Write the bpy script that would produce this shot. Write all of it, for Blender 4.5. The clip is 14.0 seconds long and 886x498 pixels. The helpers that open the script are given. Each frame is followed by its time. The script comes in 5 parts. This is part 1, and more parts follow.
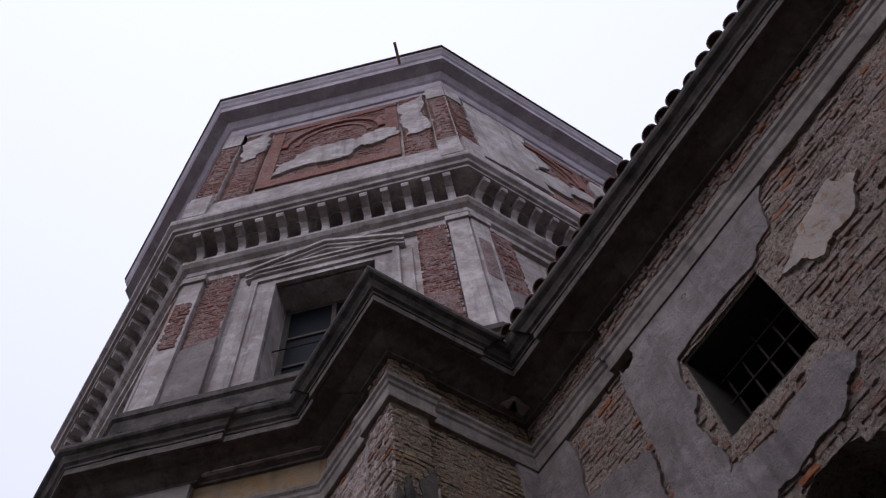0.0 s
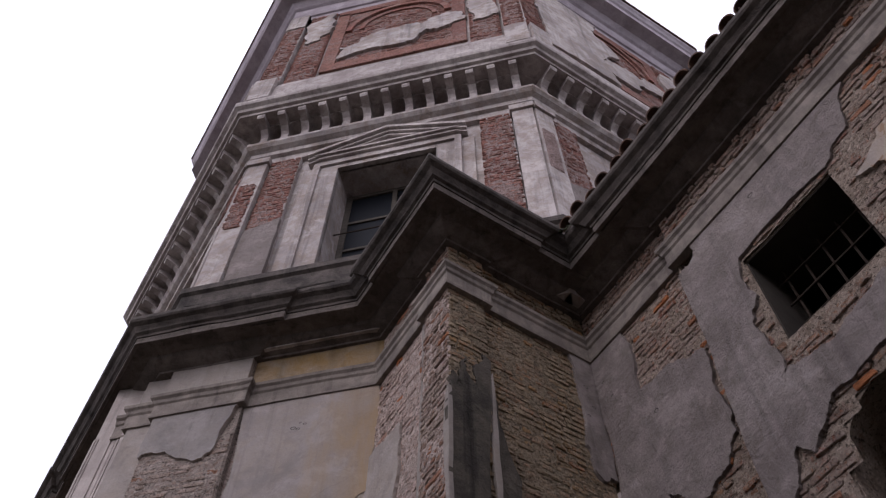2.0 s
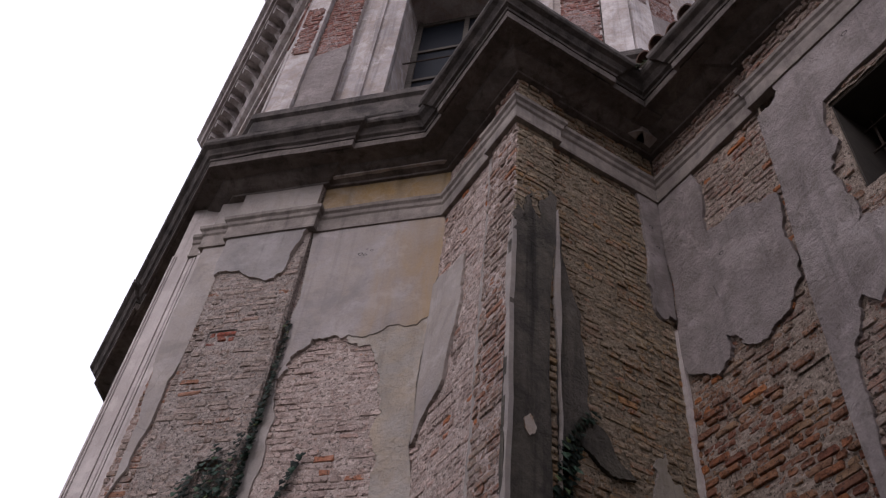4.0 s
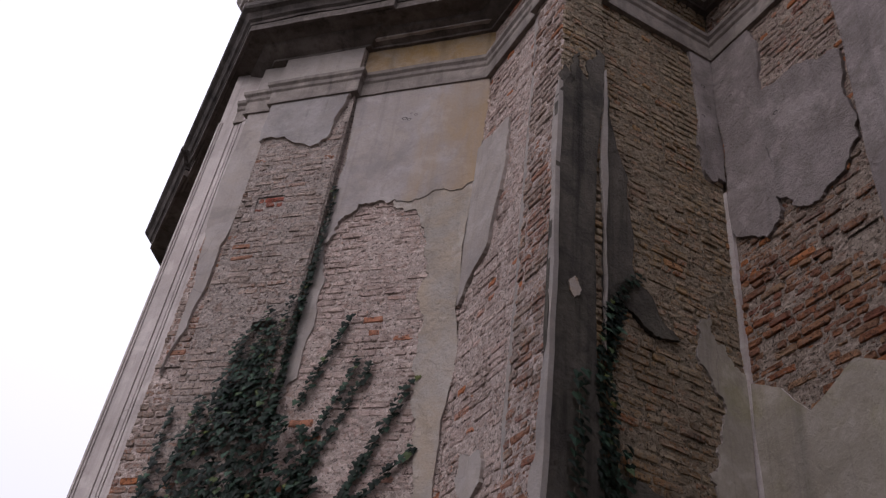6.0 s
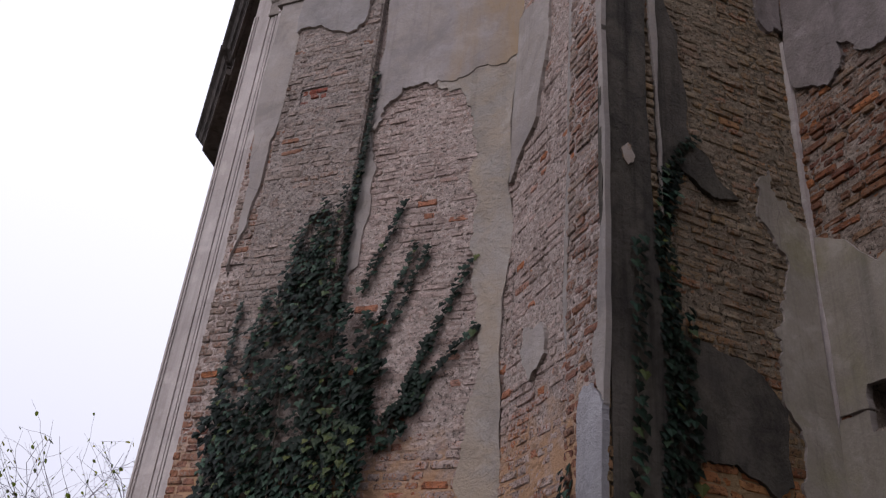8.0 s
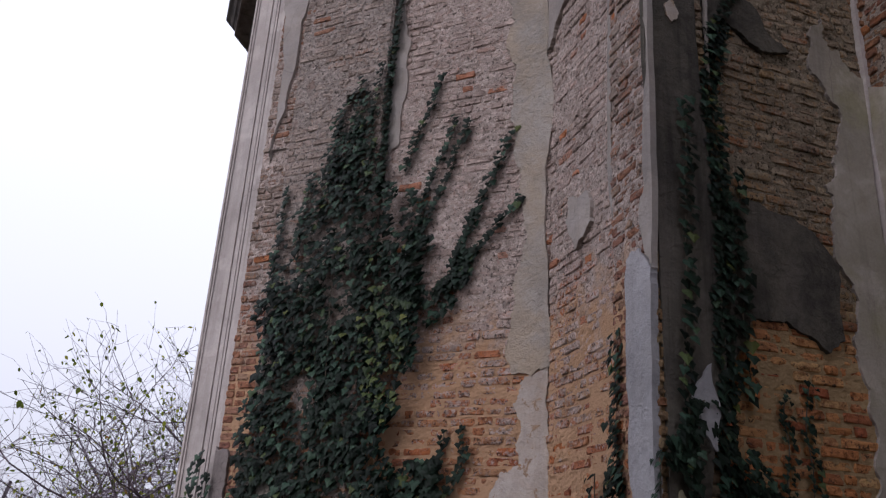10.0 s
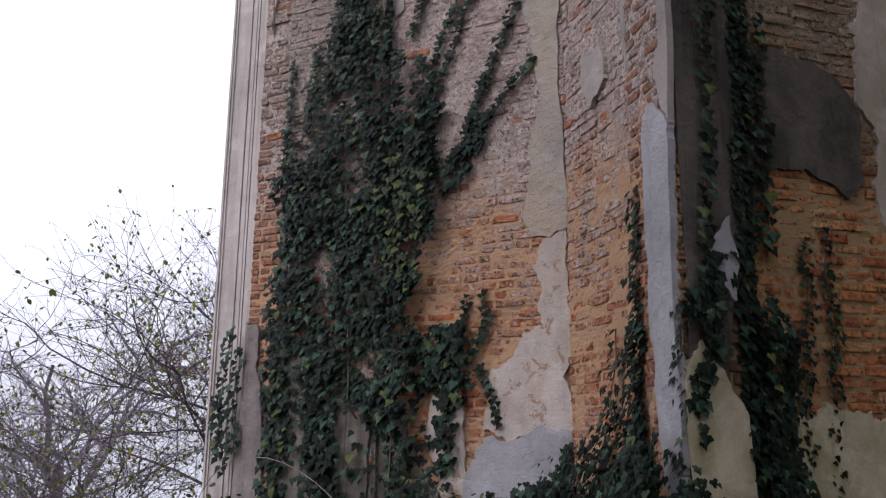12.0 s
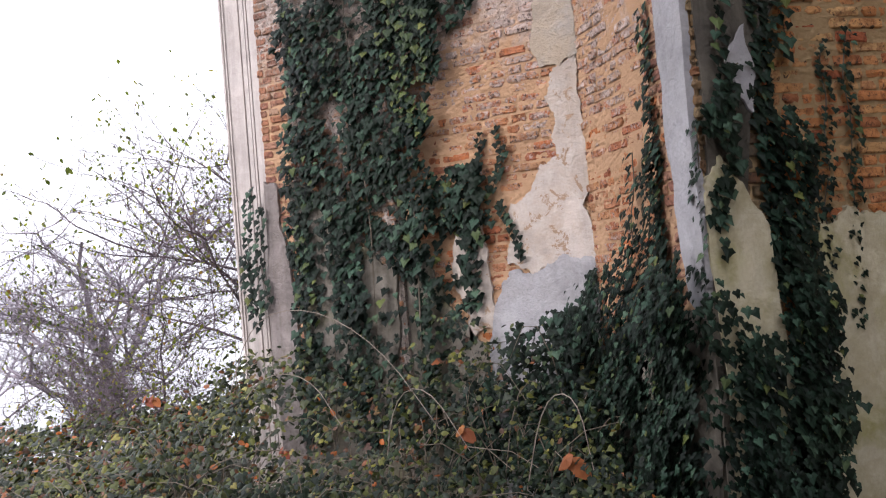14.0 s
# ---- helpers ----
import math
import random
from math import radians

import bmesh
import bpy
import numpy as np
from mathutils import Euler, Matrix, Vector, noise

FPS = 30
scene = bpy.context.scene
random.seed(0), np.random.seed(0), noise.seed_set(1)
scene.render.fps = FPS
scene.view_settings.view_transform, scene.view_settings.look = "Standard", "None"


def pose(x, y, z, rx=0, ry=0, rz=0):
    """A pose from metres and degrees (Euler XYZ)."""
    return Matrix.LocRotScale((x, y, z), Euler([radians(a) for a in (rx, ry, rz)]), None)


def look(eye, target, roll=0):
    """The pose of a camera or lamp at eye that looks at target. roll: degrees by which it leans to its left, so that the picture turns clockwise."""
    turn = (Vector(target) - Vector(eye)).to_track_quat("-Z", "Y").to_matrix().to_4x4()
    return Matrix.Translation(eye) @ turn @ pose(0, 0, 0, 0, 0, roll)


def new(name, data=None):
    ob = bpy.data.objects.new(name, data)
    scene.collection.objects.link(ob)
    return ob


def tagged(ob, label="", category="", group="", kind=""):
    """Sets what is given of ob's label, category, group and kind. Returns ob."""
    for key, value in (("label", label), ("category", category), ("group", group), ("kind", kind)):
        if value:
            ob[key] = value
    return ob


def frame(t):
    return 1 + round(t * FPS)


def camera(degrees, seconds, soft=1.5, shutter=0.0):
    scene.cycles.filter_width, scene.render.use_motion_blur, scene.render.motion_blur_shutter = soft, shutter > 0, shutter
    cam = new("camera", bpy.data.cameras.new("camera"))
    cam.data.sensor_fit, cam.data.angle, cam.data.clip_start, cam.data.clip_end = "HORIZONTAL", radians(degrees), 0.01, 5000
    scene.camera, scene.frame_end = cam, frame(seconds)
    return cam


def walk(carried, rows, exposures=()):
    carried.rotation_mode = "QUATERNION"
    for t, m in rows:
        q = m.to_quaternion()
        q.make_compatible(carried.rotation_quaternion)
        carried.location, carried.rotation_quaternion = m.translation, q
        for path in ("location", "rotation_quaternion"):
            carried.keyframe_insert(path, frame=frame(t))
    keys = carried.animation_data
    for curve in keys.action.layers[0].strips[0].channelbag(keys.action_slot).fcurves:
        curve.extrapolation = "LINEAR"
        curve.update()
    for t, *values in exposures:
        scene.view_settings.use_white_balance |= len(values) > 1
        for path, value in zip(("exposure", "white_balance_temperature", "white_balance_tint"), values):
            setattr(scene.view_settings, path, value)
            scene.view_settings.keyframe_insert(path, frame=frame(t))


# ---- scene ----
cam = camera(54.5, 14.0, soft=1.2)
# The camera stands in one spot and tips down from the tower to the foot of the wall.
PATH = [
    (0.0, pose(0.0, 0.0, 1.6, 156.06, 0, 3.12) @ pose(0, 0, 0, 0, 0, -10.75)),
    (0.5, pose(0.0, 0.0, 1.6, 154.75, 0, 5.98) @ pose(0, 0, 0, 0, 0, -7.53)),
    (1.0, pose(0.0, 0.0, 1.6, 153.12, 0, 8.63) @ pose(0, 0, 0, 0, 0, -4.80)),
    (1.5, pose(0.0, 0.0, 1.6, 151.16, 0, 11.04) @ pose(0, 0, 0, 0, 0, -2.24)),
    (2.0, pose(0.0, 0.0, 1.6, 149.07, 0, 13.22) @ pose(0, 0, 0, 0, 0, 0.32)),
    (2.5, pose(0.0, 0.0, 1.6, 146.49, 0, 15.12) @ pose(0, 0, 0, 0, 0, 2.61)),
    (3.0, pose(0.0, 0.0, 1.6, 143.67, 0, 17.05) @ pose(0, 0, 0, 0, 0, 4.56)),
    (3.5, pose(0.0, 0.0, 1.6, 140.67, 0, 18.43) @ pose(0, 0, 0, 0, 0, 6.02)),
    (4.0, pose(0.0, 0.0, 1.6, 137.70, 0, 19.40) @ pose(0, 0, 0, 0, 0, 7.45)),
    (6.5, pose(0.0, 0.0, 1.6, 126.33, 0, 22.24) @ pose(0, 0, 0, 0, 0, 8.17)),
    (7.0, pose(0.0, 0.0, 1.6, 124.34, 0, 22.89) @ pose(0, 0, 0, 0, 0, 7.55)),
    (7.5, pose(0.0, 0.0, 1.6, 122.37, 0, 23.73) @ pose(0, 0, 0, 0, 0, 6.75)),
    (8.0, pose(0.0, 0.0, 1.6, 120.01, 0, 24.78) @ pose(0, 0, 0, 0, 0, 5.70)),
    (10.5, pose(0.0, 0.0, 1.6, 109.52, 0, 27.45) @ pose(0, 0, 0, 0, 0, 3.17)),
    (11.0, pose(0.0, 0.0, 1.6, 107.50, 0, 27.57) @ pose(0, 0, 0, 0, 0, 2.54)),
    (11.5, pose(0.0, 0.0, 1.6, 105.22, 0, 27.72) @ pose(0, 0, 0, 0, 0, 1.75)),
    (12.0, pose(0.0, 0.0, 1.6, 102.67, 0, 28.04) @ pose(0, 0, 0, 0, 0, 0.61)),
    (12.5, pose(0.0, 0.0, 1.6, 100.14, 0, 28.40) @ pose(0, 0, 0, 0, 0, -0.73)),
    (13.0, pose(0.0, 0.0, 1.6, 97.47, 0, 28.82) @ pose(0, 0, 0, 0, 0, -2.23)),
    (13.5, pose(0.0, 0.0, 1.6, 94.80, 0, 29.33) @ pose(0, 0, 0, 0, 0, -3.73)),
    (14.0, pose(0.0, 0.0, 1.6, 92.18, 0, 29.50) @ pose(0, 0, 0, 0, 0, -4.78)),
]
walk(cam, PATH, [(0.0, 1.35, 5900, 22), (1.0, 1.55, 6050, 22), (2.0, 1.75, 6300, 23), (4.0, 1.9, 6350, 23), (8.0, 1.8, 6250, 21), (11.0, 2.0, 6100, 19), (13.0, 2.65, 6250, 17), (14.0, 3.15, 6400, 16)])

# ---- daylight: a bright overcast sky ----
world = bpy.data.worlds.new("overcast_sky")
scene.world = world
world.use_nodes = True
wn, wl = world.node_tree.nodes, world.node_tree.links
wn.clear()
sky = wn.new("ShaderNodeTexSky")
sky.sky_type, sky.sun_disc = "NISHITA", False
sky.sun_elevation, sky.sun_rotation = radians(38), radians(200)
sky.air_density, sky.dust_density, sky.ozone_density = 1.0, 6.0, 1.0
hsv = wn.new("ShaderNodeHueSaturation")
hsv.inputs["Saturation"].default_value = 0.25
bg = wn.new("ShaderNodeBackground")
bg.inputs["Strength"].default_value = 0.012
cloud = wn.new("ShaderNodeBackground")
cloud.inputs["Color"].default_value = (0.93, 0.965, 1.04, 1)
cloud.inputs["Strength"].default_value = 0.33
# an overcast sky is about three times as bright overhead as at the horizon
tc = wn.new("ShaderNodeTexCoord")
sep = wn.new("ShaderNodeSeparateXYZ")
grad = wn.new("ShaderNodeMapRange")
for key, value in (("From Min", 0.0), ("From Max", 1.0), ("To Min", 0.175), ("To Max", 0.385)):
    grad.inputs[key].default_value = value
wl.new(tc.outputs["Generated"], sep.inputs[0])
wl.new(sep.outputs["Z"], grad.inputs["Value"])
wl.new(grad.outputs[0], cloud.inputs["Strength"])
both = wn.new("ShaderNodeAddShader")
out = wn.new("ShaderNodeOutputWorld")
wl.new(sky.outputs[0], hsv.inputs["Color"])
wl.new(hsv.outputs[0], bg.inputs["Color"])
wl.new(bg.outputs[0], both.inputs[0])
wl.new(cloud.outputs[0], both.inputs[1])
wl.new(both.outputs[0], out.inputs[0])

sun = new("sun", bpy.data.lights.new("sun", "SUN"))
sun.data.energy, sun.data.angle, sun.data.color = 0.12, radians(40), (1.0, 0.97, 0.93)
sun.matrix_world = look((0, 0, 30), (0 + 6.5, 10 + 6.0, 30 - 9.0))

# ---- materials ----
def mat(name):
    m = bpy.data.materials.new(name)
    m.use_nodes = True
    nt = m.node_tree
    return m, nt, nt.nodes["Principled BSDF"]


def node(nt, kind, **kw):
    n = nt.nodes.new(kind)
    for k, v in kw.items():
        n.inputs[k].default_value = v
    return n


def world_pos(nt, scale=(1, 1, 1)):
    g = nt.nodes.new("ShaderNodeNewGeometry")
    mp = nt.nodes.new("ShaderNodeMapping")
    mp.inputs["Scale"].default_value = scale
    nt.links.new(g.outputs["Position"], mp.inputs["Vector"])
    return mp.outputs[0]


def noise_tex(nt, vec, scale, detail=6.0, rough=0.6, distort=0.0):
    n = node(nt, "ShaderNodeTexNoise", Scale=scale, Detail=detail, Roughness=rough, Distortion=distort)
    nt.links.new(vec, n.inputs["Vector"])
    return n.outputs["Fac"]


def node_colour_noise(nt, vec, scale):
    n = node(nt, "ShaderNodeTexNoise", Scale=scale, Detail=5.0, Roughness=0.6)
    nt.links.new(vec, n.inputs["Vector"])
    return n.outputs["Color"]


def ramp(nt, fac, stops):
    r = nt.nodes.new("ShaderNodeValToRGB")
    els = r.color_ramp.elements
    while len(els) < len(stops):
        els.new(0.5)
    for e, (p, c) in zip(els, stops):
        e.position = p
        e.color = (*c, 1) if len(c) == 3 else c
    nt.links.new(fac, r.inputs[0])
    return r.outputs[0]


def mix(nt, fac, a, b, blend="MIX"):
    m = nt.nodes.new("ShaderNodeMix")
    m.data_type, m.blend_type = "RGBA", blend
    for sock, v in ((m.inputs[0], fac), (m.inputs[6], a), (m.inputs[7], b)):
        if isinstance(v, (int, float)):
            sock.default_value = v
        elif isinstance(v, tuple):
            sock.default_value = (*v, 1)
        else:
            nt.links.new(v, sock)
    return m.outputs[2]


def bump(nt, bsdf, fac, strength, distance):
    b = node(nt, "ShaderNodeBump", Strength=strength, Distance=distance)
    nt.links.new(fac, b.inputs["Height"])
    nt.links.new(b.outputs[0], bsdf.inputs["Normal"])
    return b


G = lambda v: (v, v, v)
ALBEDO_SCALE = 0.88  # scales down the base colours of all plaster, brick and mortar


def plaster_material(name, light, dark, stain, streak=0.35, lichen=0.0, patchy=0.5, warm=None, bump_mm=0.006, pits=False):
    """Old lime plaster: broad stains, runs of soot down the face, pitting."""
    light, dark, stain = (tuple(c * ALBEDO_SCALE for c in v) for v in (light, dark, stain))
    m, nt, b = mat(name)
    p = world_pos(nt)
    big = noise_tex(nt, p, 0.9, 5, 0.62, 0.4)
    col = mix(nt, ramp(nt, big, [(0.36, G(0)), (0.66, G(1))]), light, dark)
    mid = noise_tex(nt, p, 4.5, 8, 0.7, 0.6)
    col = mix(nt, ramp(nt, mid, [(0.5 - 0.1, G(0)), (0.72, G(patchy))]), col, stain)
    run = noise_tex(nt, world_pos(nt, (7, 7, 0.35)), 1.0, 6, 0.65, 0.2)
    col = mix(nt, ramp(nt, run, [(0.52, G(0)), (0.74, G(streak))]), col, tuple(c * 0.28 for c in dark))
    if warm:
        w = noise_tex(nt, p, 1.7, 6, 0.6, 0.5)
        col = mix(nt, ramp(nt, w, [(0.5, G(0)), (0.64, G(0.8))]), col, tuple(v * ALBEDO_SCALE for v in warm))
    if lichen:
        li = noise_tex(nt, p, 2.3, 7, 0.65)
        col = mix(nt, ramp(nt, li, [(0.52, G(0)), (0.68, G(lichen))]), col, (0.24, 0.225, 0.075))
    fine = noise_tex(nt, p, 60, 6, 0.7)
    col = mix(nt, ramp(nt, fine, [(0.38, G(0.13)), (0.55, G(0))]), col, tuple(c * 0.4 for c in dark))
    blot = noise_tex(nt, p, 2.2, 9, 0.68, 0.3)
    col = mix(nt, ramp(nt, blot, [(0.54, G(0)), (0.62, G(0.4))]), col, tuple(min(0.75, c * 1.22) for c in light))
    col = mix(nt, ramp(nt, blot, [(0.36, G(0.45)), (0.46, G(0))]), col, tuple(c * 0.72 for c in dark))
    if pits:
        pk = noise_tex(nt, p, 7.5, 9, 0.72, 0.7)
        col = mix(nt, ramp(nt, pk, [(0.57, G(0)), (0.585, G(0.85))]), col, (0.27, 0.175, 0.11))
    # hairline cracks
    vo = node(nt, "ShaderNodeTexVoronoi", Scale=0.9)
    vo.feature = "DISTANCE_TO_EDGE"
    warp = mix(nt, 0.12, p, node_colour_noise(nt, p, 2.6))
    nt.links.new(warp, vo.inputs["Vector"])
    thin = ramp(nt, vo.outputs["Distance"], [(0.0, G(0.3)), (0.004, G(0))])
    some = ramp(nt, noise_tex(nt, p, 0.9, 3, 0.5), [(0.56, G(0)), (0.64, G(1))])
    col = mix(nt, mix(nt, 1.0, thin, some, "MULTIPLY"), col, tuple(c * 0.25 for c in dark))
    pit = noise_tex(nt, p, 16, 9, 0.72, 0.4)
    nt.links.new(col, b.inputs["Base Color"])
    b.inputs["Roughness"].default_value = 0.93
    b.inputs["Specular IOR Level"].default_value = 0.2
    bump(nt, b, pit, 0.9, bump_mm * 2.6)
    return m


def brick_material(name, hues, wash, wash_range, mortar=(0.33, 0.29, 0.24), soot=0.35, fresh=0.86, low_z=3.6):
    """Old hand-made bricks, each its own shade; remains of limewash, soot, and a few freshly broken orange ones."""
    hues = [tuple(c * ALBEDO_SCALE * 1.1 for c in v) for v in hues]
    wash = tuple(c * ALBEDO_SCALE for c in wash)
    m, nt, b = mat(name)
    p = world_pos(nt)
    g = nt.nodes.new("ShaderNodeNewGeometry")
    oi = nt.nodes.new("ShaderNodeObjectInfo")
    add = nt.nodes.new("ShaderNodeMath")
    add.operation = "ADD"
    nt.links.new(g.outputs["Random Per Island"], add.inputs[0])
    nt.links.new(oi.outputs["Random"], add.inputs[1])
    fr = nt.nodes.new("ShaderNodeMath")
    fr.operation = "FRACT"
    nt.links.new(add.outputs[0], fr.inputs[0])
    rnd = fr.outputs[0]
    n = len(hues)
    col = ramp(nt, rnd, [(i / (n - 1) * fresh, c) for i, c in enumerate(hues)])
    tone = noise_tex(nt, p, 13, 8, 0.72, 0.6)
    col = mix(nt, ramp(nt, tone, [(0.36, G(0.75)), (0.52, G(0))]), col, tuple(c * 0.45 for c in hues[2]))
    # limewash left on the face in torn flecks, thinner towards the foot of the wall where the rain has taken it off
    g2 = nt.nodes.new("ShaderNodeSeparateXYZ")
    nt.links.new(g.outputs["Position"], g2.inputs[0])
    mr = node(nt, "ShaderNodeMapRange", **{"From Min": low_z - 1.0, "From Max": low_z + 0.9, "To Min": -0.10, "To Max": 0.07})
    nt.links.new(g2.outputs["Z"], mr.inputs["Value"])
    total = mr.outputs[0]
    for scale, weight in ((1.5, 0.50), (30.0, 0.68)):
        ma = nt.nodes.new("ShaderNodeMath")
        ma.operation = "MULTIPLY_ADD"
        ma.inputs[1].default_value = weight
        nt.links.new(noise_tex(nt, p, scale, 10, 0.74, 0.9), ma.inputs[0])
        nt.links.new(total, ma.inputs[2])
        total = ma.outputs[0]
    lo, hi, amount = wash_range
    at = (lo + hi) / 2 + 0.07
    wf = ramp(nt, total, [(at - 0.035, G(0)), (at + 0.035, G(amount))])
    keep = ramp(nt, rnd, [(fresh + 0.03, G(1)), (fresh + 0.05, G(0.25))])
    wf = mix(nt, 1.0, wf, keep, "MULTIPLY")
    shade = ramp(nt, noise_tex(nt, p, 7, 8, 0.72, 0.8), [(0.36, tuple(c * 0.62 for c in wash)), (0.50, wash), (0.64, tuple(min(0.8, c * 1.42) for c in wash))])
    col = mix(nt, wf, col, shade)
    fresh_f = ramp(nt, rnd, [(fresh + 0.07, G(0)), (fresh + 0.09, G(0.7))])
    col = mix(nt, fresh_f, col, (0.46, 0.15, 0.045))
    # dark specks paint the small shadows of a rough face
    hole = noise_tex(nt, p, 34, 8, 0.75, 0.5)
    col = mix(nt, ramp(nt, hole, [(0.39, G(0.9)), (0.46, G(0))]), col, (0.05, 0.035, 0.03))
    s = noise_tex(nt, world_pos(nt, (1.3, 1.3, 0.5)), 1.4, 6, 0.65, 0.3)
    col = mix(nt, ramp(nt, s, [(0.5, G(0)), (0.72, G(soot))]), col, (0.06, 0.05, 0.042))
    nt.links.new(col, b.inputs["Base Color"])
    b.inputs["Roughness"].default_value = 0.95
    b.inputs["Specular IOR Level"].default_value = 0.15
    bump(nt, b, noise_tex(nt, p, 24, 10, 0.8, 0.8), 1.0, 0.03)
    return m


def mortar_material(name, a, c, low=None):
    a, c = tuple(v * ALBEDO_SCALE for v in a), tuple(v * ALBEDO_SCALE for v in c)
    m, nt, b = mat(name)
    p = world_pos(nt)
    col = mix(nt, ramp(nt, noise_tex(nt, p, 4.5, 9, 0.75), [(0.40, G(0)), (0.62, G(1))]), a, c)
    col = mix(nt, ramp(nt, noise_tex(nt, p, 28, 9, 0.75, 0.8), [(0.50, G(0)), (0.58, G(0.75))]), col, tuple(min(0.75, v * 1.38) for v in a))
    col = mix(nt, ramp(nt, noise_tex(nt, p, 12, 9, 0.75, 0.8), [(0.38, G(0.55)), (0.46, G(0))]), col, (c[0] * 0.85, c[1] * 0.58, c[2] * 0.5))
    # near-black specks: small shadows in the mortar, put in as colour
    col = mix(nt, ramp(nt, noise_tex(nt, p, 36, 8, 0.75, 0.5), [(0.40, G(0.9)), (0.47, G(0))]), col, tuple(v * 0.22 for v in c))
    if low:  # the limewash has gone from the foot of the wall: sandy mortar shows
        g = nt.nodes.new("ShaderNodeNewGeometry")
        sep = nt.nodes.new("ShaderNodeSeparateXYZ")
        nt.links.new(g.outputs["Position"], sep.inputs[0])
        mr = node(nt, "ShaderNodeMapRange", **{"From Min": 2.3, "From Max": 4.3, "To Min": 0.5, "To Max": -0.5})
        nt.links.new(sep.outputs["Z"], mr.inputs["Value"])
        ad = nt.nodes.new("ShaderNodeMath")
        ad.operation = "ADD"
        nt.links.new(noise_tex(nt, p, 3.2, 9, 0.74, 0.5), ad.inputs[0])
        nt.links.new(mr.outputs[0], ad.inputs[1])
        col = mix(nt, ramp(nt, ad.outputs[0], [(0.42, G(0)), (0.62, G(1))]), col, low)
    nt.links.new(col, b.inputs["Base Color"])
    b.inputs["Roughness"].default_value = 0.97
    b.inputs["Specular IOR Level"].default_value = 0.1
    bump(nt, b, noise_tex(nt, p, 24, 10, 0.8, 0.8), 1.0, 0.026)
    return m


def plain_material(name, a, c, scale=8, rough=0.8, metal=0.0, bump_d=0.004, stretch=(1, 1, 1)):
    m, nt, b = mat(name)
    p = world_pos(nt, stretch)
    col = mix(nt, ramp(nt, noise_tex(nt, p, scale, 7, 0.7, 0.3), [(0.35, G(0)), (0.68, G(1))]), a, c)
    nt.links.new(col, b.inputs["Base Color"])
    b.inputs["Roughness"].default_value, b.inputs["Metallic"].default_value = rough, metal
    b.inputs["Specular IOR Level"].default_value = 0.25
    bump(nt, b, noise_tex(nt, p, scale * 5, 6, 0.7), 0.7, bump_d)
    return m


def leaf_material(name, stops, rough=0.45, spec=0.4, thin=0.0):
    m, nt, b = mat(name)
    g = nt.nodes.new("ShaderNodeNewGeometry")
    col = ramp(nt, g.outputs["Random Per Island"], stops)
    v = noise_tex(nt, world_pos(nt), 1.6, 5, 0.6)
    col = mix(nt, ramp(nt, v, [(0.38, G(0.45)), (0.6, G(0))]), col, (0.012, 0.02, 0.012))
    nt.links.new(col, b.inputs["Base Color"])
    b.inputs["Roughness"].default_value = rough
    b.inputs["Specular IOR Level"].default_value = spec
    if thin:  # daylight comes through the blade
        tr = nt.nodes.new("ShaderNodeBsdfTranslucent")
        nt.links.new(mix(nt, 1.0, col, (1.0, 1.0, 0.45), "MULTIPLY"), tr.inputs["Color"])
        ms = nt.nodes.new("ShaderNodeMixShader")
        ms.inputs[0].default_value = thin
        nt.links.new(b.outputs[0], ms.inputs[1])
        nt.links.new(tr.outputs[0], ms.inputs[2])
        nt.links.new(ms.outputs[0], nt.nodes["Material Output"].inputs["Surface"])
    return m


PLASTER = plaster_material("plaster_grey_beige", (0.37, 0.33, 0.305), (0.26, 0.23, 0.215), (0.33, 0.27, 0.215), 0.3, warm=None)
PLASTER_PANEL = plaster_material("plaster_grey_with_ochre_bloom", (0.36, 0.32, 0.305), (0.265, 0.235, 0.225), (0.33, 0.27, 0.21), 0.35)
nt = PLASTER_PANEL.node_tree
b = nt.nodes["Principled BSDF"]
old = b.inputs["Base Color"].links[0].from_socket
gp = nt.nodes.new("ShaderNodeNewGeometry")
sx = nt.nodes.new("ShaderNodeSeparateXYZ")
nt.links.new(gp.outputs["Position"], sx.inputs[0])
mx = node(nt, "ShaderNodeMapRange", **{"From Min": -2.75, "From Max": -1.85, "To Min": -0.12, "To Max": 0.34})
nt.links.new(sx.outputs["X"], mx.inputs["Value"])
ax = nt.nodes.new("ShaderNodeMath")
ax.operation = "ADD"
nt.links.new(mx.outputs[0], ax.inputs[0])
nt.links.new(noise_tex(nt, world_pos(nt, (1.6, 1.6, 0.6)), 2.2, 7, 0.65, 0.4), ax.inputs[1])
nt.links.new(mix(nt, ramp(nt, ax.outputs[0], [(0.5, G(0)), (0.9, G(0.75))]), old, (0.30, 0.205, 0.11)), b.inputs["Base Color"])
PLASTER_SLATE = plaster_material("plaster_slate_grey", (0.30, 0.275, 0.265), (0.215, 0.195, 0.19), (0.25, 0.215, 0.185), 0.5, patchy=0.6)
PLASTER_OCHRE = plaster_material("plaster_ochre", (0.34, 0.225, 0.095), (0.25, 0.165, 0.085), (0.34, 0.29, 0.24), 0.5, patchy=0.9)
PLASTER_WARM = plaster_material("plaster_beige_with_ochre_stains", (0.45, 0.405, 0.365), (0.32, 0.285, 0.25), (0.40, 0.30, 0.20), 0.3, patchy=0.6, warm=(0.45, 0.36, 0.27), bump_mm=0.012)
PLASTER_PALE = plaster_material("plaster_pale", (0.54, 0.475, 0.43), (0.40, 0.345, 0.305), (0.42, 0.31, 0.22), 0.4, patchy=0.6, pits=True)
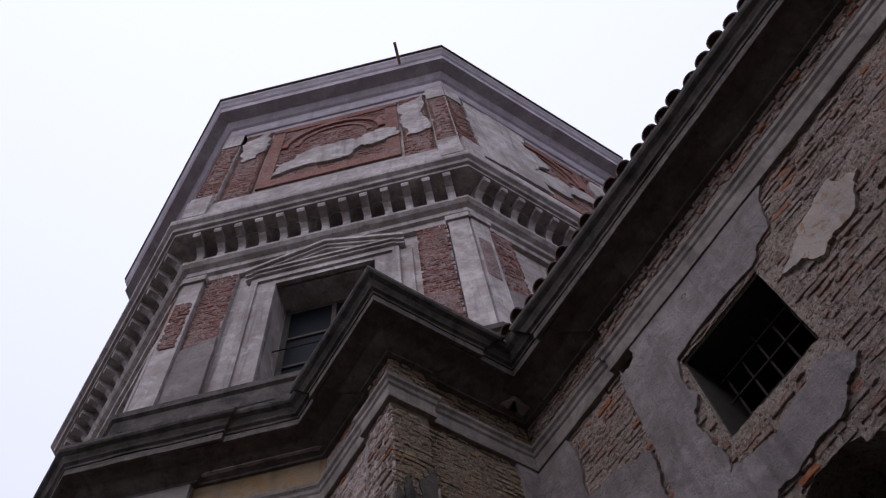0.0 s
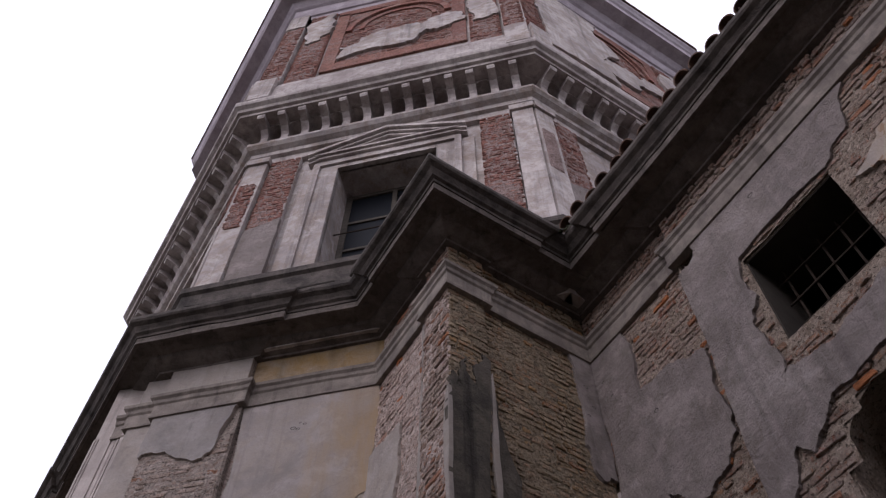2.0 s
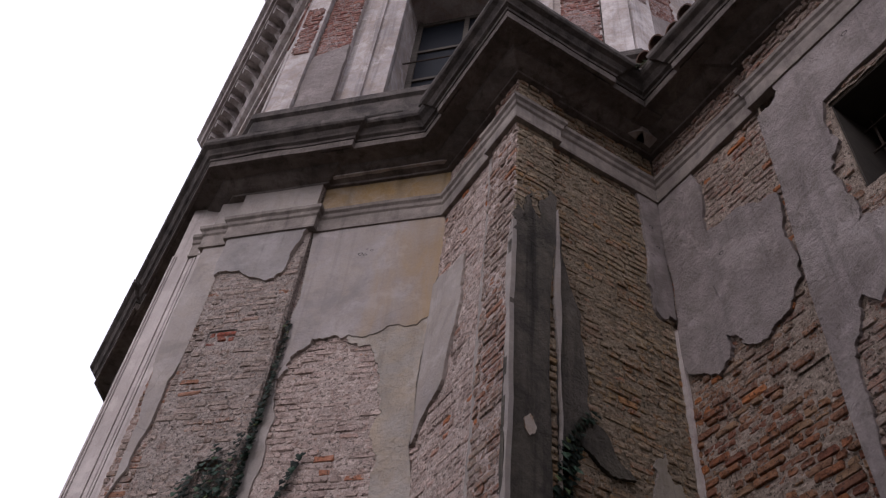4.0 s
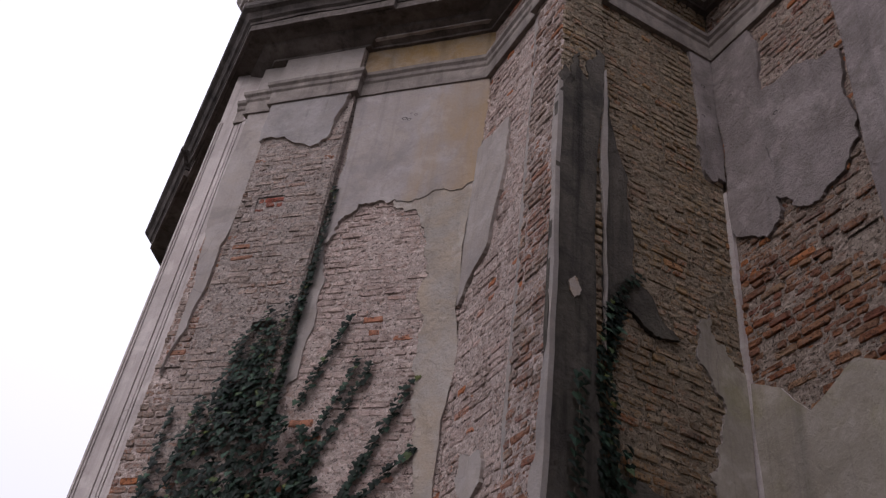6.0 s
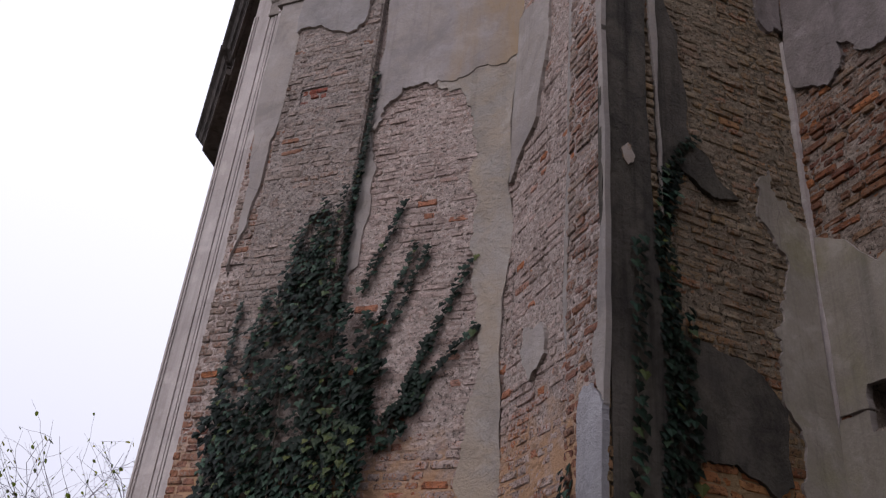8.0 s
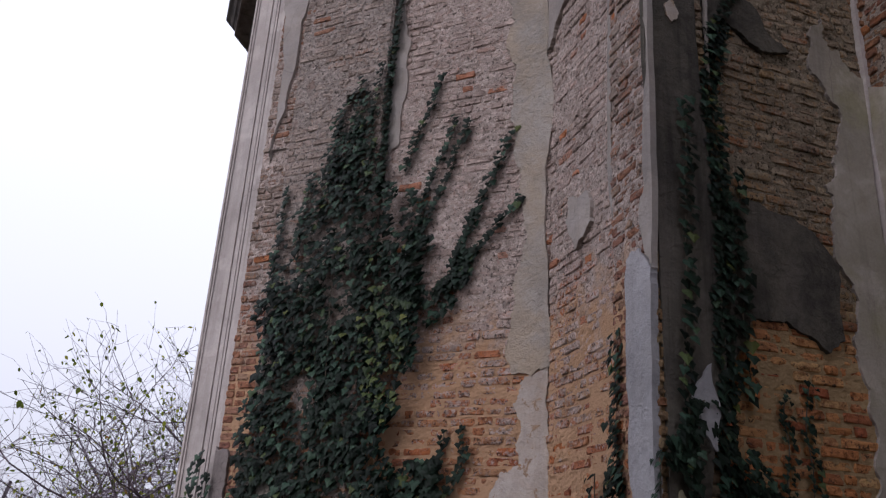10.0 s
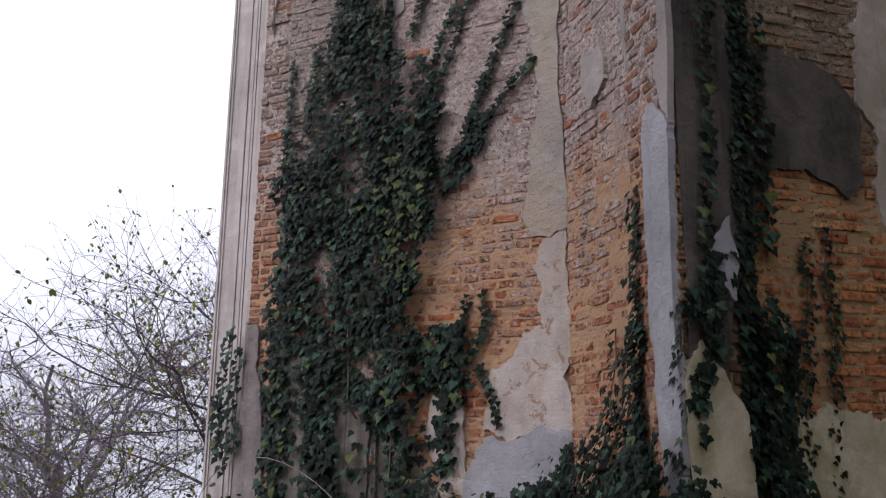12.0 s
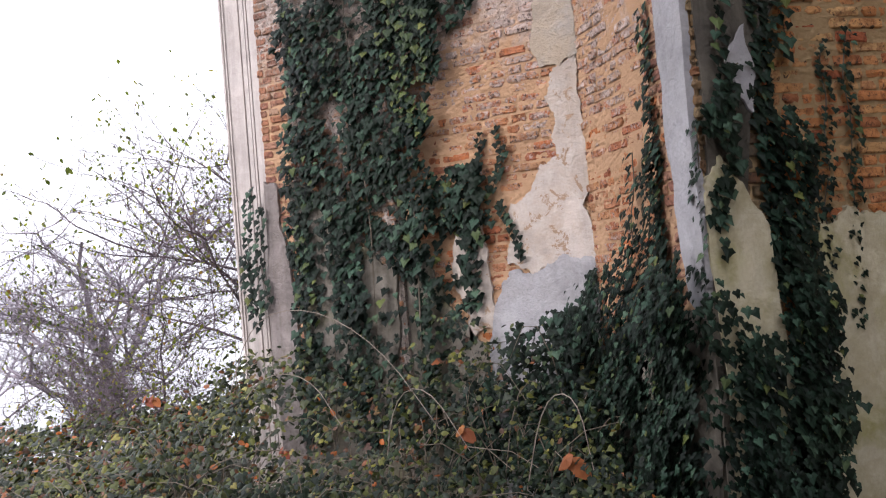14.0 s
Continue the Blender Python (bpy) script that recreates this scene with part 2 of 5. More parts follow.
PLASTER_PILASTER = plaster_material("plaster_pinkish_pale", (0.56, 0.50, 0.47), (0.42, 0.37, 0.345), (0.36, 0.30, 0.27), 0.5)
PLASTER_WHITE = plaster_material("plaster_white_blue", (0.43, 0.415, 0.43), (0.28, 0.27, 0.28), (0.34, 0.32, 0.31), 0.4, patchy=0.6, bump_mm=0.010)
PLASTER_BLACK = plaster_material("plaster_sooty", (0.125, 0.108, 0.092), (0.045, 0.040, 0.035), (0.17, 0.15, 0.115), 0.9, patchy=0.7, bump_mm=0.012)
PLASTER_GREEN = plaster_material("plaster_mossy", (0.56, 0.50, 0.37), (0.42, 0.37, 0.26), (0.30, 0.26, 0.13), 0.45, lichen=0.85, patchy=0.8)
PLASTER_CORE = plaster_material("plaster_broken_edge", (0.50, 0.44, 0.40), (0.33, 0.285, 0.255), (0.26, 0.22, 0.19), 0.3)
PLASTER_FOOT = plaster_material("plaster_foot_dark", (0.23, 0.205, 0.18), (0.13, 0.115, 0.095), (0.10, 0.085, 0.06), 0.7, lichen=0.3, patchy=0.8)
PLASTER_DAMP = plaster_material("plaster_damp_beige", (0.43, 0.375, 0.32), (0.31, 0.27, 0.225), (0.24, 0.21, 0.15), 0.5, lichen=0.3, patchy=0.7)
PLASTER_MAUVE = plaster_material("plaster_mauve_grey", (0.345, 0.30, 0.285), (0.225, 0.19, 0.18), (0.17, 0.143, 0.125), 0.5, patchy=0.9, bump_mm=0.014)
STONE = plaster_material("rendered_moulding", (0.33, 0.285, 0.25), (0.20, 0.172, 0.152), (0.12, 0.10, 0.092), 0.65, patchy=0.8)
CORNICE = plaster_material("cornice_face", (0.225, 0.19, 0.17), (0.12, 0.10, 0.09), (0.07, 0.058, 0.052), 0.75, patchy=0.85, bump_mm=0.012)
STONE_DARK = plaster_material("dark_moulding", (0.095, 0.080, 0.072), (0.040, 0.035, 0.032), (0.17, 0.145, 0.13), 0.65, patchy=0.8)
TOWER_PLASTER = plaster_material("tower_plaster", (0.60, 0.55, 0.535), (0.33, 0.295, 0.29), (0.29, 0.22, 0.17), 0.7, patchy=0.95)
TOWER_STONE = plaster_material("tower_moulding", (0.64, 0.585, 0.56), (0.37, 0.32, 0.31), (0.22, 0.175, 0.165), 0.6, patchy=0.8)
# lavender and lightened: the haze over the eaves is put into the colour
EAVES = plaster_material("tower_eaves_hazed", (0.54, 0.485, 0.53), (0.41, 0.36, 0.39), (0.31, 0.265, 0.29), 0.3)
BRICK = brick_material("brick_limewashed", [(0.50, 0.20, 0.09), (0.50, 0.25, 0.125), (0.40, 0.13, 0.065), (0.50, 0.29, 0.16), (0.48, 0.16, 0.065)], (0.485, 0.392, 0.352), (0.36, 0.60, 0.9), soot=0.4, fresh=0.905, low_z=3.2)
BRICK_PIL = brick_material("brick_pilaster_grimy", [(0.36, 0.17, 0.095), (0.36, 0.21, 0.13), (0.29, 0.12, 0.07), (0.36, 0.23, 0.145), (0.33, 0.14, 0.075)], (0.36, 0.30, 0.265), (0.36, 0.60, 0.85), soot=0.75, fresh=0.93, low_z=3.2)
BRICK_PIER = brick_material("brick_pier_yellowed", [(0.34, 0.22, 0.115), (0.28, 0.16, 0.08), (0.37, 0.26, 0.14), (0.33, 0.13, 0.06), (0.35, 0.22, 0.105)], (0.33, 0.28, 0.21), (0.42, 0.66, 0.7), soot=0.9, fresh=0.92, low_z=3.4)
BRICK_RED = brick_material("brick_red", [(0.36, 0.155, 0.10), (0.39, 0.21, 0.14), (0.28, 0.125, 0.09), (0.40, 0.255, 0.17), (0.37, 0.165, 0.095)], (0.36, 0.305, 0.265), (0.42, 0.66, 0.8), soot=0.5, fresh=0.90)
BRICK_NAVE = brick_material("brick_nave_spalled", [(0.33, 0.13, 0.065), (0.34, 0.18, 0.10), (0.24, 0.095, 0.06), (0.34, 0.21, 0.125)], (0.30, 0.25, 0.21), (0.40, 0.62, 0.75), soot=0.6, fresh=0.86, low_z=5.8)
BRICK_HOLLOW = brick_material("brick_dark_red", [(0.33, 0.10, 0.06), (0.30, 0.085, 0.055), (0.22, 0.065, 0.045)], (0.33, 0.27, 0.24), (0.52, 0.76, 0.6), soot=0.2, fresh=0.97)
BRICK_TOWER = brick_material("brick_tower", [(0.34, 0.145, 0.115), (0.33, 0.17, 0.135), (0.25, 0.11, 0.09), (0.34, 0.195, 0.16)], (0.36, 0.31, 0.29), (0.52, 0.76, 0.5), fresh=0.95)
BRICK_ORANGE = brick_material("brick_freshly_spalled", [(0.60, 0.21, 0.075), (0.62, 0.32, 0.13), (0.44, 0.13, 0.06), (0.60, 0.36, 0.16)], (0.50, 0.37, 0.21), (0.46, 0.68, 0.6), soot=0.15, fresh=0.74, low_z=5.5)
MORTAR = mortar_material("old_lime_mortar", (0.385, 0.315, 0.26), (0.25, 0.196, 0.155))
MORTAR_LIME = mortar_material("pale_lime_mortar", (0.51, 0.418, 0.373), (0.362, 0.292, 0.256), low=(0.47, 0.29, 0.175))
MORTAR_PIL = mortar_material("grimy_lime_mortar", (0.37, 0.312, 0.278), (0.25, 0.21, 0.185))
MORTAR_DARK = mortar_material("dark_mortar", (0.30, 0.24, 0.175), (0.17, 0.14, 0.10), low=(0.38, 0.26, 0.14))
TILE = plain_material("clay_roof_tile", (0.15, 0.085, 0.06), (0.06, 0.045, 0.04), 9, 0.9)
WOOD = plain_material("grey_old_wood", (0.10, 0.085, 0.07), (0.045, 0.04, 0.035), 6, 0.85, stretch=(1, 1, 6))
IRON = plain_material("rusty_iron", (0.06, 0.04, 0.03), (0.03, 0.025, 0.022), 30, 0.8, 0.4)
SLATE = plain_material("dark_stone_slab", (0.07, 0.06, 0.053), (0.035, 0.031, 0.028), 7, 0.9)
ROD = plain_material("painted_metal_rod", (0.32, 0.20, 0.17), (0.2, 0.1, 0.08), 20, 0.6)
# near black: the shade inside the nave is put into this colour
DARK_IN = plain_material("interior_painted_shade", (0.055, 0.046, 0.038), (0.03, 0.026, 0.022), 3, 0.95)

# ---- mesh helpers ----
S2 = math.sqrt(0.5)


def obj(name, bm, material, parent=None, label="", smooth=False):
    me = bpy.data.meshes.new(name)
    bm.normal_update()
    bm.to_mesh(me)
    bm.free()
    me.materials.append(material)
    if smooth:
        for p in me.polygons:
            p.use_smooth = True
    o = new(name, me)
    if parent:
        o.parent = parent
    if label:
        o["label"] = label
    return o


def part(name, bm, material, parent, label="", smooth=False):
    return obj(name, bm, material, parent, label, smooth)


def structure(o, label, category):
    return tagged(o, label, category, kind="structure")


class Face:
    """A vertical wall face: origin in plan, direction along it and outward normal."""

    def __init__(self, o, u, n):
        self.o, self.u, self.n = Vector((*o, 0)), Vector((*u, 0)), Vector((*n, 0))

    def at(self, u, z, off=0.0):
        return self.o + self.u * u + self.n * off + Vector((0, 0, z))


F_MAIN = Face((0, 5.2), (1, 0), (0, -1))
F_LEFT = Face((-4.14, 5.2), (-S2, S2), (-S2, -S2))
F_B = Face((-1.86, 5.2), (S2, -S2), (-S2, -S2))
F_P = Face((-0.94, 4.28), (S2, S2), (S2, -S2))
F_NAVE = Face((0.2, 5.42), (S2, -S2), (-S2, -S2))


def prism(bm, face, quad, o0, o1):
    """A solid between two offsets over a four-cornered outline (u, z)."""
    a = [bm.verts.new(face.at(u, z, o0)) for u, z in quad]
    b = [bm.verts.new(face.at(u, z, o1)) for u, z in quad]
    bm.faces.new(b)
    bm.faces.new(a[::-1])
    for i in range(len(quad)):
        j = (i + 1) % len(quad)
        bm.faces.new((a[i], a[j], b[j], b[i]))


def box(bm, face, u0, u1, z0, z1, o0, o1):
    prism(bm, face, [(u0, z0), (u1, z0), (u1, z1), (u0, z1)], o0, o1)


def fixed(bm):
    bmesh.ops.recalc_face_normals(bm, faces=bm.faces)
    return bm


def slab_with_holes(face, u0, u1, z0, z1, o0, o1, holes):
    """A wall slab; each hole is (ua, ub, low(u), high(u))."""
    bm = bmesh.new()
    cuts = {u0, u1}
    for ua, ub, _, _ in holes:
        cuts |= {ua + (ub - ua) * i / 14 for i in range(15)}
    cuts = sorted(c for c in cuts if u0 <= c <= u1)
    for a, b in zip(cuts, cuts[1:]):
        mid = (a + b) / 2
        gaps = sorted(((lo, hi) for ua, ub, lo, hi in holes if ua < mid < ub), key=lambda g: g[0](mid))
        low = lambda u: z0
        for lo, hi in gaps:
            prism(bm, face, [(a, low(a)), (b, low(b)), (b, lo(b)), (a, lo(a))], o0, o1)
            low = hi
        prism(bm, face, [(a, low(a)), (b, low(b)), (b, z1), (a, z1)], o0, o1)
    return fixed(bm)


def offset_path(path, d):
    """The plan path moved d to its right-hand side, with mitred corners."""
    pts = [Vector(p) for p in path]
    res = []
    for i, p in enumerate(pts):
        ns = []
        for a, b in ((i - 1, i), (i, i + 1)):
            if 0 <= a and b < len(pts):
                t = (pts[b] - pts[a]).normalized()
                ns.append(Vector((t.y, -t.x)))
        if len(ns) == 1:
            res.append(p + ns[0] * d)
        else:
            m = ns[0] + ns[1]
            res.append(p + m * (d / max(0.25, m.dot(ns[0]))))
    return res


def sweep(path, profile, wobble=0.0, step=None):
    """A moulding: the profile of (out, z) carried along a plan path, closed at its ends."""
    if step:
        fine = []
        for a, b in zip(path, path[1:]):
            n = max(1, round((Vector(b) - Vector(a)).length / step))
            fine += [tuple(Vector(a).lerp(Vector(b), i / n)) for i in range(n)]
        path = fine + [path[-1]]
    bm = bmesh.new()
    cols = []
    for d, z in profile:
        cols.append([bm.verts.new((p.x, p.y, z + (noise.noise((p.x * 1.7, p.y * 1.7, z * 3)) + 0.5 * noise.noise((p.x * 7, p.y * 7, z * 9))) * wobble)) for p in offset_path(path, d)])
    n = len(profile)
    for i in range(len(path) - 1):
        for k in range(n):
            a, b = cols[k], cols[(k + 1) % n]
            bm.faces.new((a[i], a[i + 1], b[i + 1], b[i]))
    bm.faces.new([c[0] for c in cols])
    bm.faces.new([c[-1] for c in cols][::-1])
    return fixed(bm)


TC = Vector((-2.02, 10.3))
OCT = [radians(-90 - 22.5 + 45 * k) for k in range(8)]


def octagon_ring(profile):
    """A closed eight-sided moulding round the tower; profile of (apothem, z)."""
    bm = bmesh.new()
    c = math.cos(radians(22.5))
    rows = [[bm.verts.new((TC.x + a / c * math.cos(t), TC.y + a / c * math.sin(t), z)) for t in OCT] for a, z in profile]
    n = len(profile)
    for k in range(n):
        for i in range(8):
            j = (i + 1) % 8
            bm.faces.new((rows[k][i], rows[k][j], rows[(k + 1) % n][j], rows[(k + 1) % n][i]))
    return fixed(bm)


def tower_face(k, a):
    """The k-th side of the tower at apothem a (0 looks at the camera, 7 the one to its left, 1 to its right)."""
    t = radians(-90 + 45 * k)
    n = (math.cos(t), math.sin(t))
    return Face((TC.x + a * n[0], TC.y + a * n[1]), (-n[1], n[0]), n)


def ragged(outline, rough=0.035, levels=4, seed=0):
    """Breaks the straight sides of an outline into a torn edge."""
    rnd = random.Random(seed)
    pts = [Vector(p) for p in outline]
    for lv in range(levels):
        nxt = []
        for a, b in zip(pts, pts[1:] + pts[:1]):
            d = b - a
            nxt.append(a)
            if d.length > 0.018:
                nxt.append((a + b) / 2 + Vector((-d.y, d.x)).normalized() * rnd.uniform(-1, 1) * min(rough * 2 ** -lv * 1.6, d.length * 0.28))
        pts = nxt
    return pts


def inside(pts, u, z):
    hit = False
    j = len(pts) - 1
    for i in range(len(pts)):
        a, b = pts[i], pts[j]
        if (a[1] > z) != (b[1] > z) and u < (b[0] - a[0]) * (z - a[1]) / (b[1] - a[1]) + a[0]:
            hit = not hit
        j = i
    return hit


SHEETS = {}


def plaster(face_key, face, outline, material, base=0.0, thick=0.026, rough=0.035, seed=0, parent=None, label="", straight=False):
    """A sheet of plaster left on a wall: torn outline, real thickness, a slightly rounded lip."""
    pts = [Vector(p) for p in outline] if straight else ragged(outline, rough * 1.25, 5, seed)
    SHEETS.setdefault(face_key, []).append(pts)
    bm = bmesh.new()
    back = [bm.verts.new(face.at(p.x, p.y, base - 0.024)) for p in pts]
    lip = [bm.verts.new(face.at(p.x, p.y, base + thick * 0.75)) for p in pts]
    front = [bm.verts.new(face.at(p.x, p.y, base + thick)) for p in pts]
    for i in range(len(pts)):
        j = (i + 1) % len(pts)
        bm.faces.new((back[i], back[j], lip[j], lip[i]))
        bm.faces.new((lip[i], lip[j], front[j], front[i]))
    bm.faces.new(front)
    o = part("plaster_patch", fixed(bm), material, parent, label)
    if material in (PLASTER, PLASTER_PANEL, PLASTER_WARM, PLASTER_SLATE, PLASTER_DAMP) and thick > 0.015:
        o.data.materials.append(PLASTER_CORE)  # the broken edge shows the pale body of the plaster
        for q in o.data.polygons[:-1]:
            q.material_index = 1
    return o


def covered(face_key, u, z):
    return any(inside(p, u, z) for p in SHEETS.get(face_key, ()))


def brick_mesh(rnd, l, h, d, mesh_name, material):
    """One worn brick: a box with a chamfered, uneven front."""
    me = bpy.data.meshes.new(mesh_name)
    v, f = brick_data(rnd, l, h, d)
    me.from_pydata(v, [], f)
    me.materials.append(material)
    return me


def brick_data(rnd, l, h, d):
    """A hand-made brick with broken arrises: eight points round its face and a worn, uneven middle."""
    j = lambda q: rnd.uniform(-q, q)
    chip = [0.003 + rnd.random() ** 3 * 0.022 for i in range(4)]
    x, z = l / 2, h / 2
    e = min(0.3 * l, 0.06)
    ring = [(-x + chip[0], -z), (j(e), -z + j(0.004)), (x - chip[1], -z), (x, j(z * 0.4)), (x - chip[2], z), (j(e), z + j(0.004)), (-x + chip[3], z), (-x, j(z * 0.4))]
    v = [(a, b, 0.0) for a, b in ring]
    v += [(a + j(0.003), b + j(0.003), d - 0.007 + j(0.003)) for a, b in ring]
    v += [(a * (1 - 0.012 / l - rnd.random() * 0.05), b * (0.86 - rnd.random() * 0.12), d + j(0.0045)) for a, b in ring]
    v.append((j(0.02), j(0.006), d + j(0.006)))
    f = []
    for a in (0, 8):
        for i in range(8):
            k = (i + 1) % 8
            f.append((a + i, a + k, a + 8 + k, a + 8 + i))
    f += [(16 + i, 16 + (i + 1) % 8, 24) for i in range(8)]
    return v, f


def to_world(face, v, u, z, off, tilt=0.0):
    c, s = math.cos(tilt), math.sin(tilt)
    return face.at(u + v[0] * c - v[1] * s, z + v[0] * s + v[1] * c, off + v[2])


def lay_bricks(face_key, face, regions, material, parent, near=None, seed=1, base=0.0, holes=(), length=0.225, height=0.0525, pitch=0.065, phase=0.0, lost=0.02, uneven=1.0):
    """Courses of bricks over rectangles (u0, u1, z0, z1), left out under plaster. Those inside `near` (u0, u1, z0, z1)
    are parts of their own, up to 300; the rest are one mesh."""
    rnd = random.Random(seed)
    kinds = [brick_mesh(rnd, length if i % 2 else length * 0.5, height, 0.028, "brick", material) for i in range(16)]
    verts, faces, single = [], [], 0
    for u0, u1, z0, z1 in regions:
        row = 0
        z = z0 + pitch / 2
        while z < z1 - pitch * 0.3:
            u = u0 - (length * 0.5 if row % 2 else 0.0) * 0.5 - rnd.random() * 0.06 + phase
            k = row
            while u < u1:
                header = (k % 2 == 0) if rnd.random() < 0.8 else rnd.random() < 0.5
                l = length * (0.48 if header else 1.0) * rnd.uniform(0.72, 1.08)
                a, b = max(u, u0), min(u + l, u1)
                k += 1
                u += l + 0.012 + rnd.random() * 0.006
                if b - a < 0.04:
                    continue
                m = (a + b) / 2
                zz = z + rnd.uniform(-0.005, 0.005) + 0.016 * noise.noise((m * 1.3, z * 1.7, seed))
                if covered(face_key, m, zz) and covered(face_key, a + 0.01, zz) and covered(face_key, b - 0.01, zz):
                    continue
                if any(h[0] < b and h[1] > a and h[2] < zz + 0.03 and h[3] > zz - 0.03 for h in holes):
                    continue
                if rnd.random() < lost:
                    continue
                off = base - 0.027 + rnd.choice((0.0, 0.001, 0.003, 0.006, -0.003, -0.006)) * uneven + rnd.uniform(-0.003, 0.003)
                tilt = rnd.uniform(-0.022, 0.022) * uneven
                if near and near[0] < m < near[1] and near[2] < zz < near[3] and single < 300:
                    single += 1
                    me = kinds[rnd.randrange(8) * 2 + (0 if b - a < length * 0.7 else 1)]
                    o = new("brick", me)
                    r = Matrix((face.u, Vector((0, 0, 1)), face.n)).transposed().to_4x4()
                    o.matrix_basis = Matrix.Translation(face.at(m, zz, off)) @ r @ Matrix.Rotation(tilt, 4, "Z") @ Matrix.Diagonal(((b - a) / (length if b - a >= length * 0.7 else length * 0.5), rnd.uniform(0.93, 1.05), 1, 1))
                    o.parent = parent
                else:
                    v, f = brick_data(rnd, b - a, height * rnd.uniform(0.82, 1.12), 0.028)
                    n = len(verts)
                    verts += [tuple(to_world(face, p, m, zz, off, tilt)) for p in v]
                    faces += [tuple(n + i for i in q) for q in f]
            z += pitch
            row += 1
    if verts:
        me = bpy.data.meshes.new("brickwork")
        me.from_pydata(verts, [], faces)
        me.materials.append(material)
        o = new("brickwork", me)
        o.parent = parent
        o["kind"] = "stuff"


def mortar_coat(face, region, material, parent, seed, base=0.0, level=-0.003, rough=1.0, holes=(), cell=0.017):
    """The bed of mortar and limewash between and over the bricks: a rough skin that swallows some and leaves others bare."""
    u0, u1, z0, z1 = region
    nu, nz = max(2, round((u1 - u0) / cell)), max(2, round((z1 - z0) / cell))
    verts, faces = [], []
    for i in range(nu + 1):
        for k in range(nz + 1):
            u, z = u0 + (u1 - u0) * i / nu, z0 + (z1 - z0) * k / nz
            if i in (0, nu) or k in (0, nz):
                off = -0.026
            else:
                off = level + rough * (0.011 * noise.noise((u * 2.1, z * 2.1, seed)) + 0.007 * noise.noise((u * 9, z * 11, seed + 7)) + 0.009 * noise.noise((u * 27, z * 34, seed + 3)))
            verts.append(tuple(face.at(u, z, base + max(-0.026, min(0.011, off)))))
    for i in range(nu):
        for k in range(nz):
            u, z = u0 + (u1 - u0) * (i + 0.5) / nu, z0 + (z1 - z0) * (k + 0.5) / nz
            if any(h[0] < u < h[1] and h[2] < z < h[3] for h in holes):
                continue
            a = i * (nz + 1) + k
            faces.append((a, a + nz + 1, a + nz + 2, a + 1))
    me = bpy.data.meshes.new("mortar_bed")
    me.from_pydata(verts, [], faces)
    me.materials.append(material)
    o = new("mortar_bed", me)
    o.parent = parent
    o["kind"] = "stuff"


# ---- ground ----
bm = bmesh.new()
bmesh.ops.create_grid(bm, x_segments=120, y_segments=120, size=60)
for v in bm.verts:
    r = math.hypot(v.co.x, v.co.y - 3)
    v.co.z = 0.12 * noise.noise((v.co.x * 0.5, v.co.y * 0.5, 0)) * min(1, r / 4) - 0.17 * max(0.0, r - 6.5)
    if max(abs(v.co.x), abs(v.co.y)) > 59.5:
        v.co.x, v.co.y, v.co.z = v.co.x * 30, v.co.y * 30, v.co.z * 30
SOIL = plain_material("leaf_litter_soil", (0.030, 0.023, 0.015), (0.045, 0.040, 0.020), 5, 0.95, bump_d=0.03)
structure(obj("ground", bm, SOIL), "dark soil with leaf litter and weeds", "ground")

# ---- lower walls of the church ----
xy = lambda v: (v.x, v.y)
Z_TOP = 9.42
bm = bmesh.new()
box(bm, F_MAIN, -4.5, -0.2, -0.4, Z_TOP, -0.5, -0.022)
wall_main = structure(obj("wall_main", fixed(bm), MORTAR_LIME), "tall old wall of limewashed brick with peeling plaster", "wall")
socket = [(-3.63, -3.44, lambda u: 5.27, lambda u: 5.37)]
pilaster_main = part("pilaster", slab_with_holes(F_MAIN, -4.173, -3.25, -0.4, Z_TOP, -0.1, 0.058, socket), MORTAR_PIL, wall_main)

bm = bmesh.new()
box(bm, F_LEFT, 0.0, 4.4, -0.4, Z_TOP, -0.5, -0.012)
wall_left = structure(obj("wall_left", fixed(bm), MORTAR), "canted wall of red brick with plaster strips", "wall")
F_BAND = Face((0, 5.3), (1, 0), (0, -1))
bm = bmesh.new()
box(bm, F_BAND, -4.93, -4.5, -0.4, Z_TOP, -0.8, 0.0)
for u0, u1, o in ((-4.935, -4.915, 0.012), (-4.895, -4.885, 0.012), (-4.74, -4.725, 0.014), (-4.70, -4.66, 0.022), (-4.645, -4.625, 0.03), (-4.60, -4.56, 0.045), (-4.545, -4.495, 0.07)):
    box(bm, F_BAND, u0, u1, -0.4, 8.2, -0.05, o)
part("pilaster", fixed(bm), PLASTER_PILASTER, wall_left, "pale plastered pilaster with a moulded edge")

bm = bmesh.new()
box(bm, F_B, -0.3, 1.285, -0.4, Z_TOP, -0.7, -0.022)
box(bm, F_P, 0.0, 1.9, -0.4, Z_TOP, -0.7, -0.022)
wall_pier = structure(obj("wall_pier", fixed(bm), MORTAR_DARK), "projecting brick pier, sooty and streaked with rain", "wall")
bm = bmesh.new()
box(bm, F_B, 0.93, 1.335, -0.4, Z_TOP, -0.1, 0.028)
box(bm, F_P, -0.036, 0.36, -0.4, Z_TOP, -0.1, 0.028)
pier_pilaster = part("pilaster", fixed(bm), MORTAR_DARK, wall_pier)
for o in (wall_pier, pier_pilaster):  # one side of the pier has pale lime mortar, the other dark mortar
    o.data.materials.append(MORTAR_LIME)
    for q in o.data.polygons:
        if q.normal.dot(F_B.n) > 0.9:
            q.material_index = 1

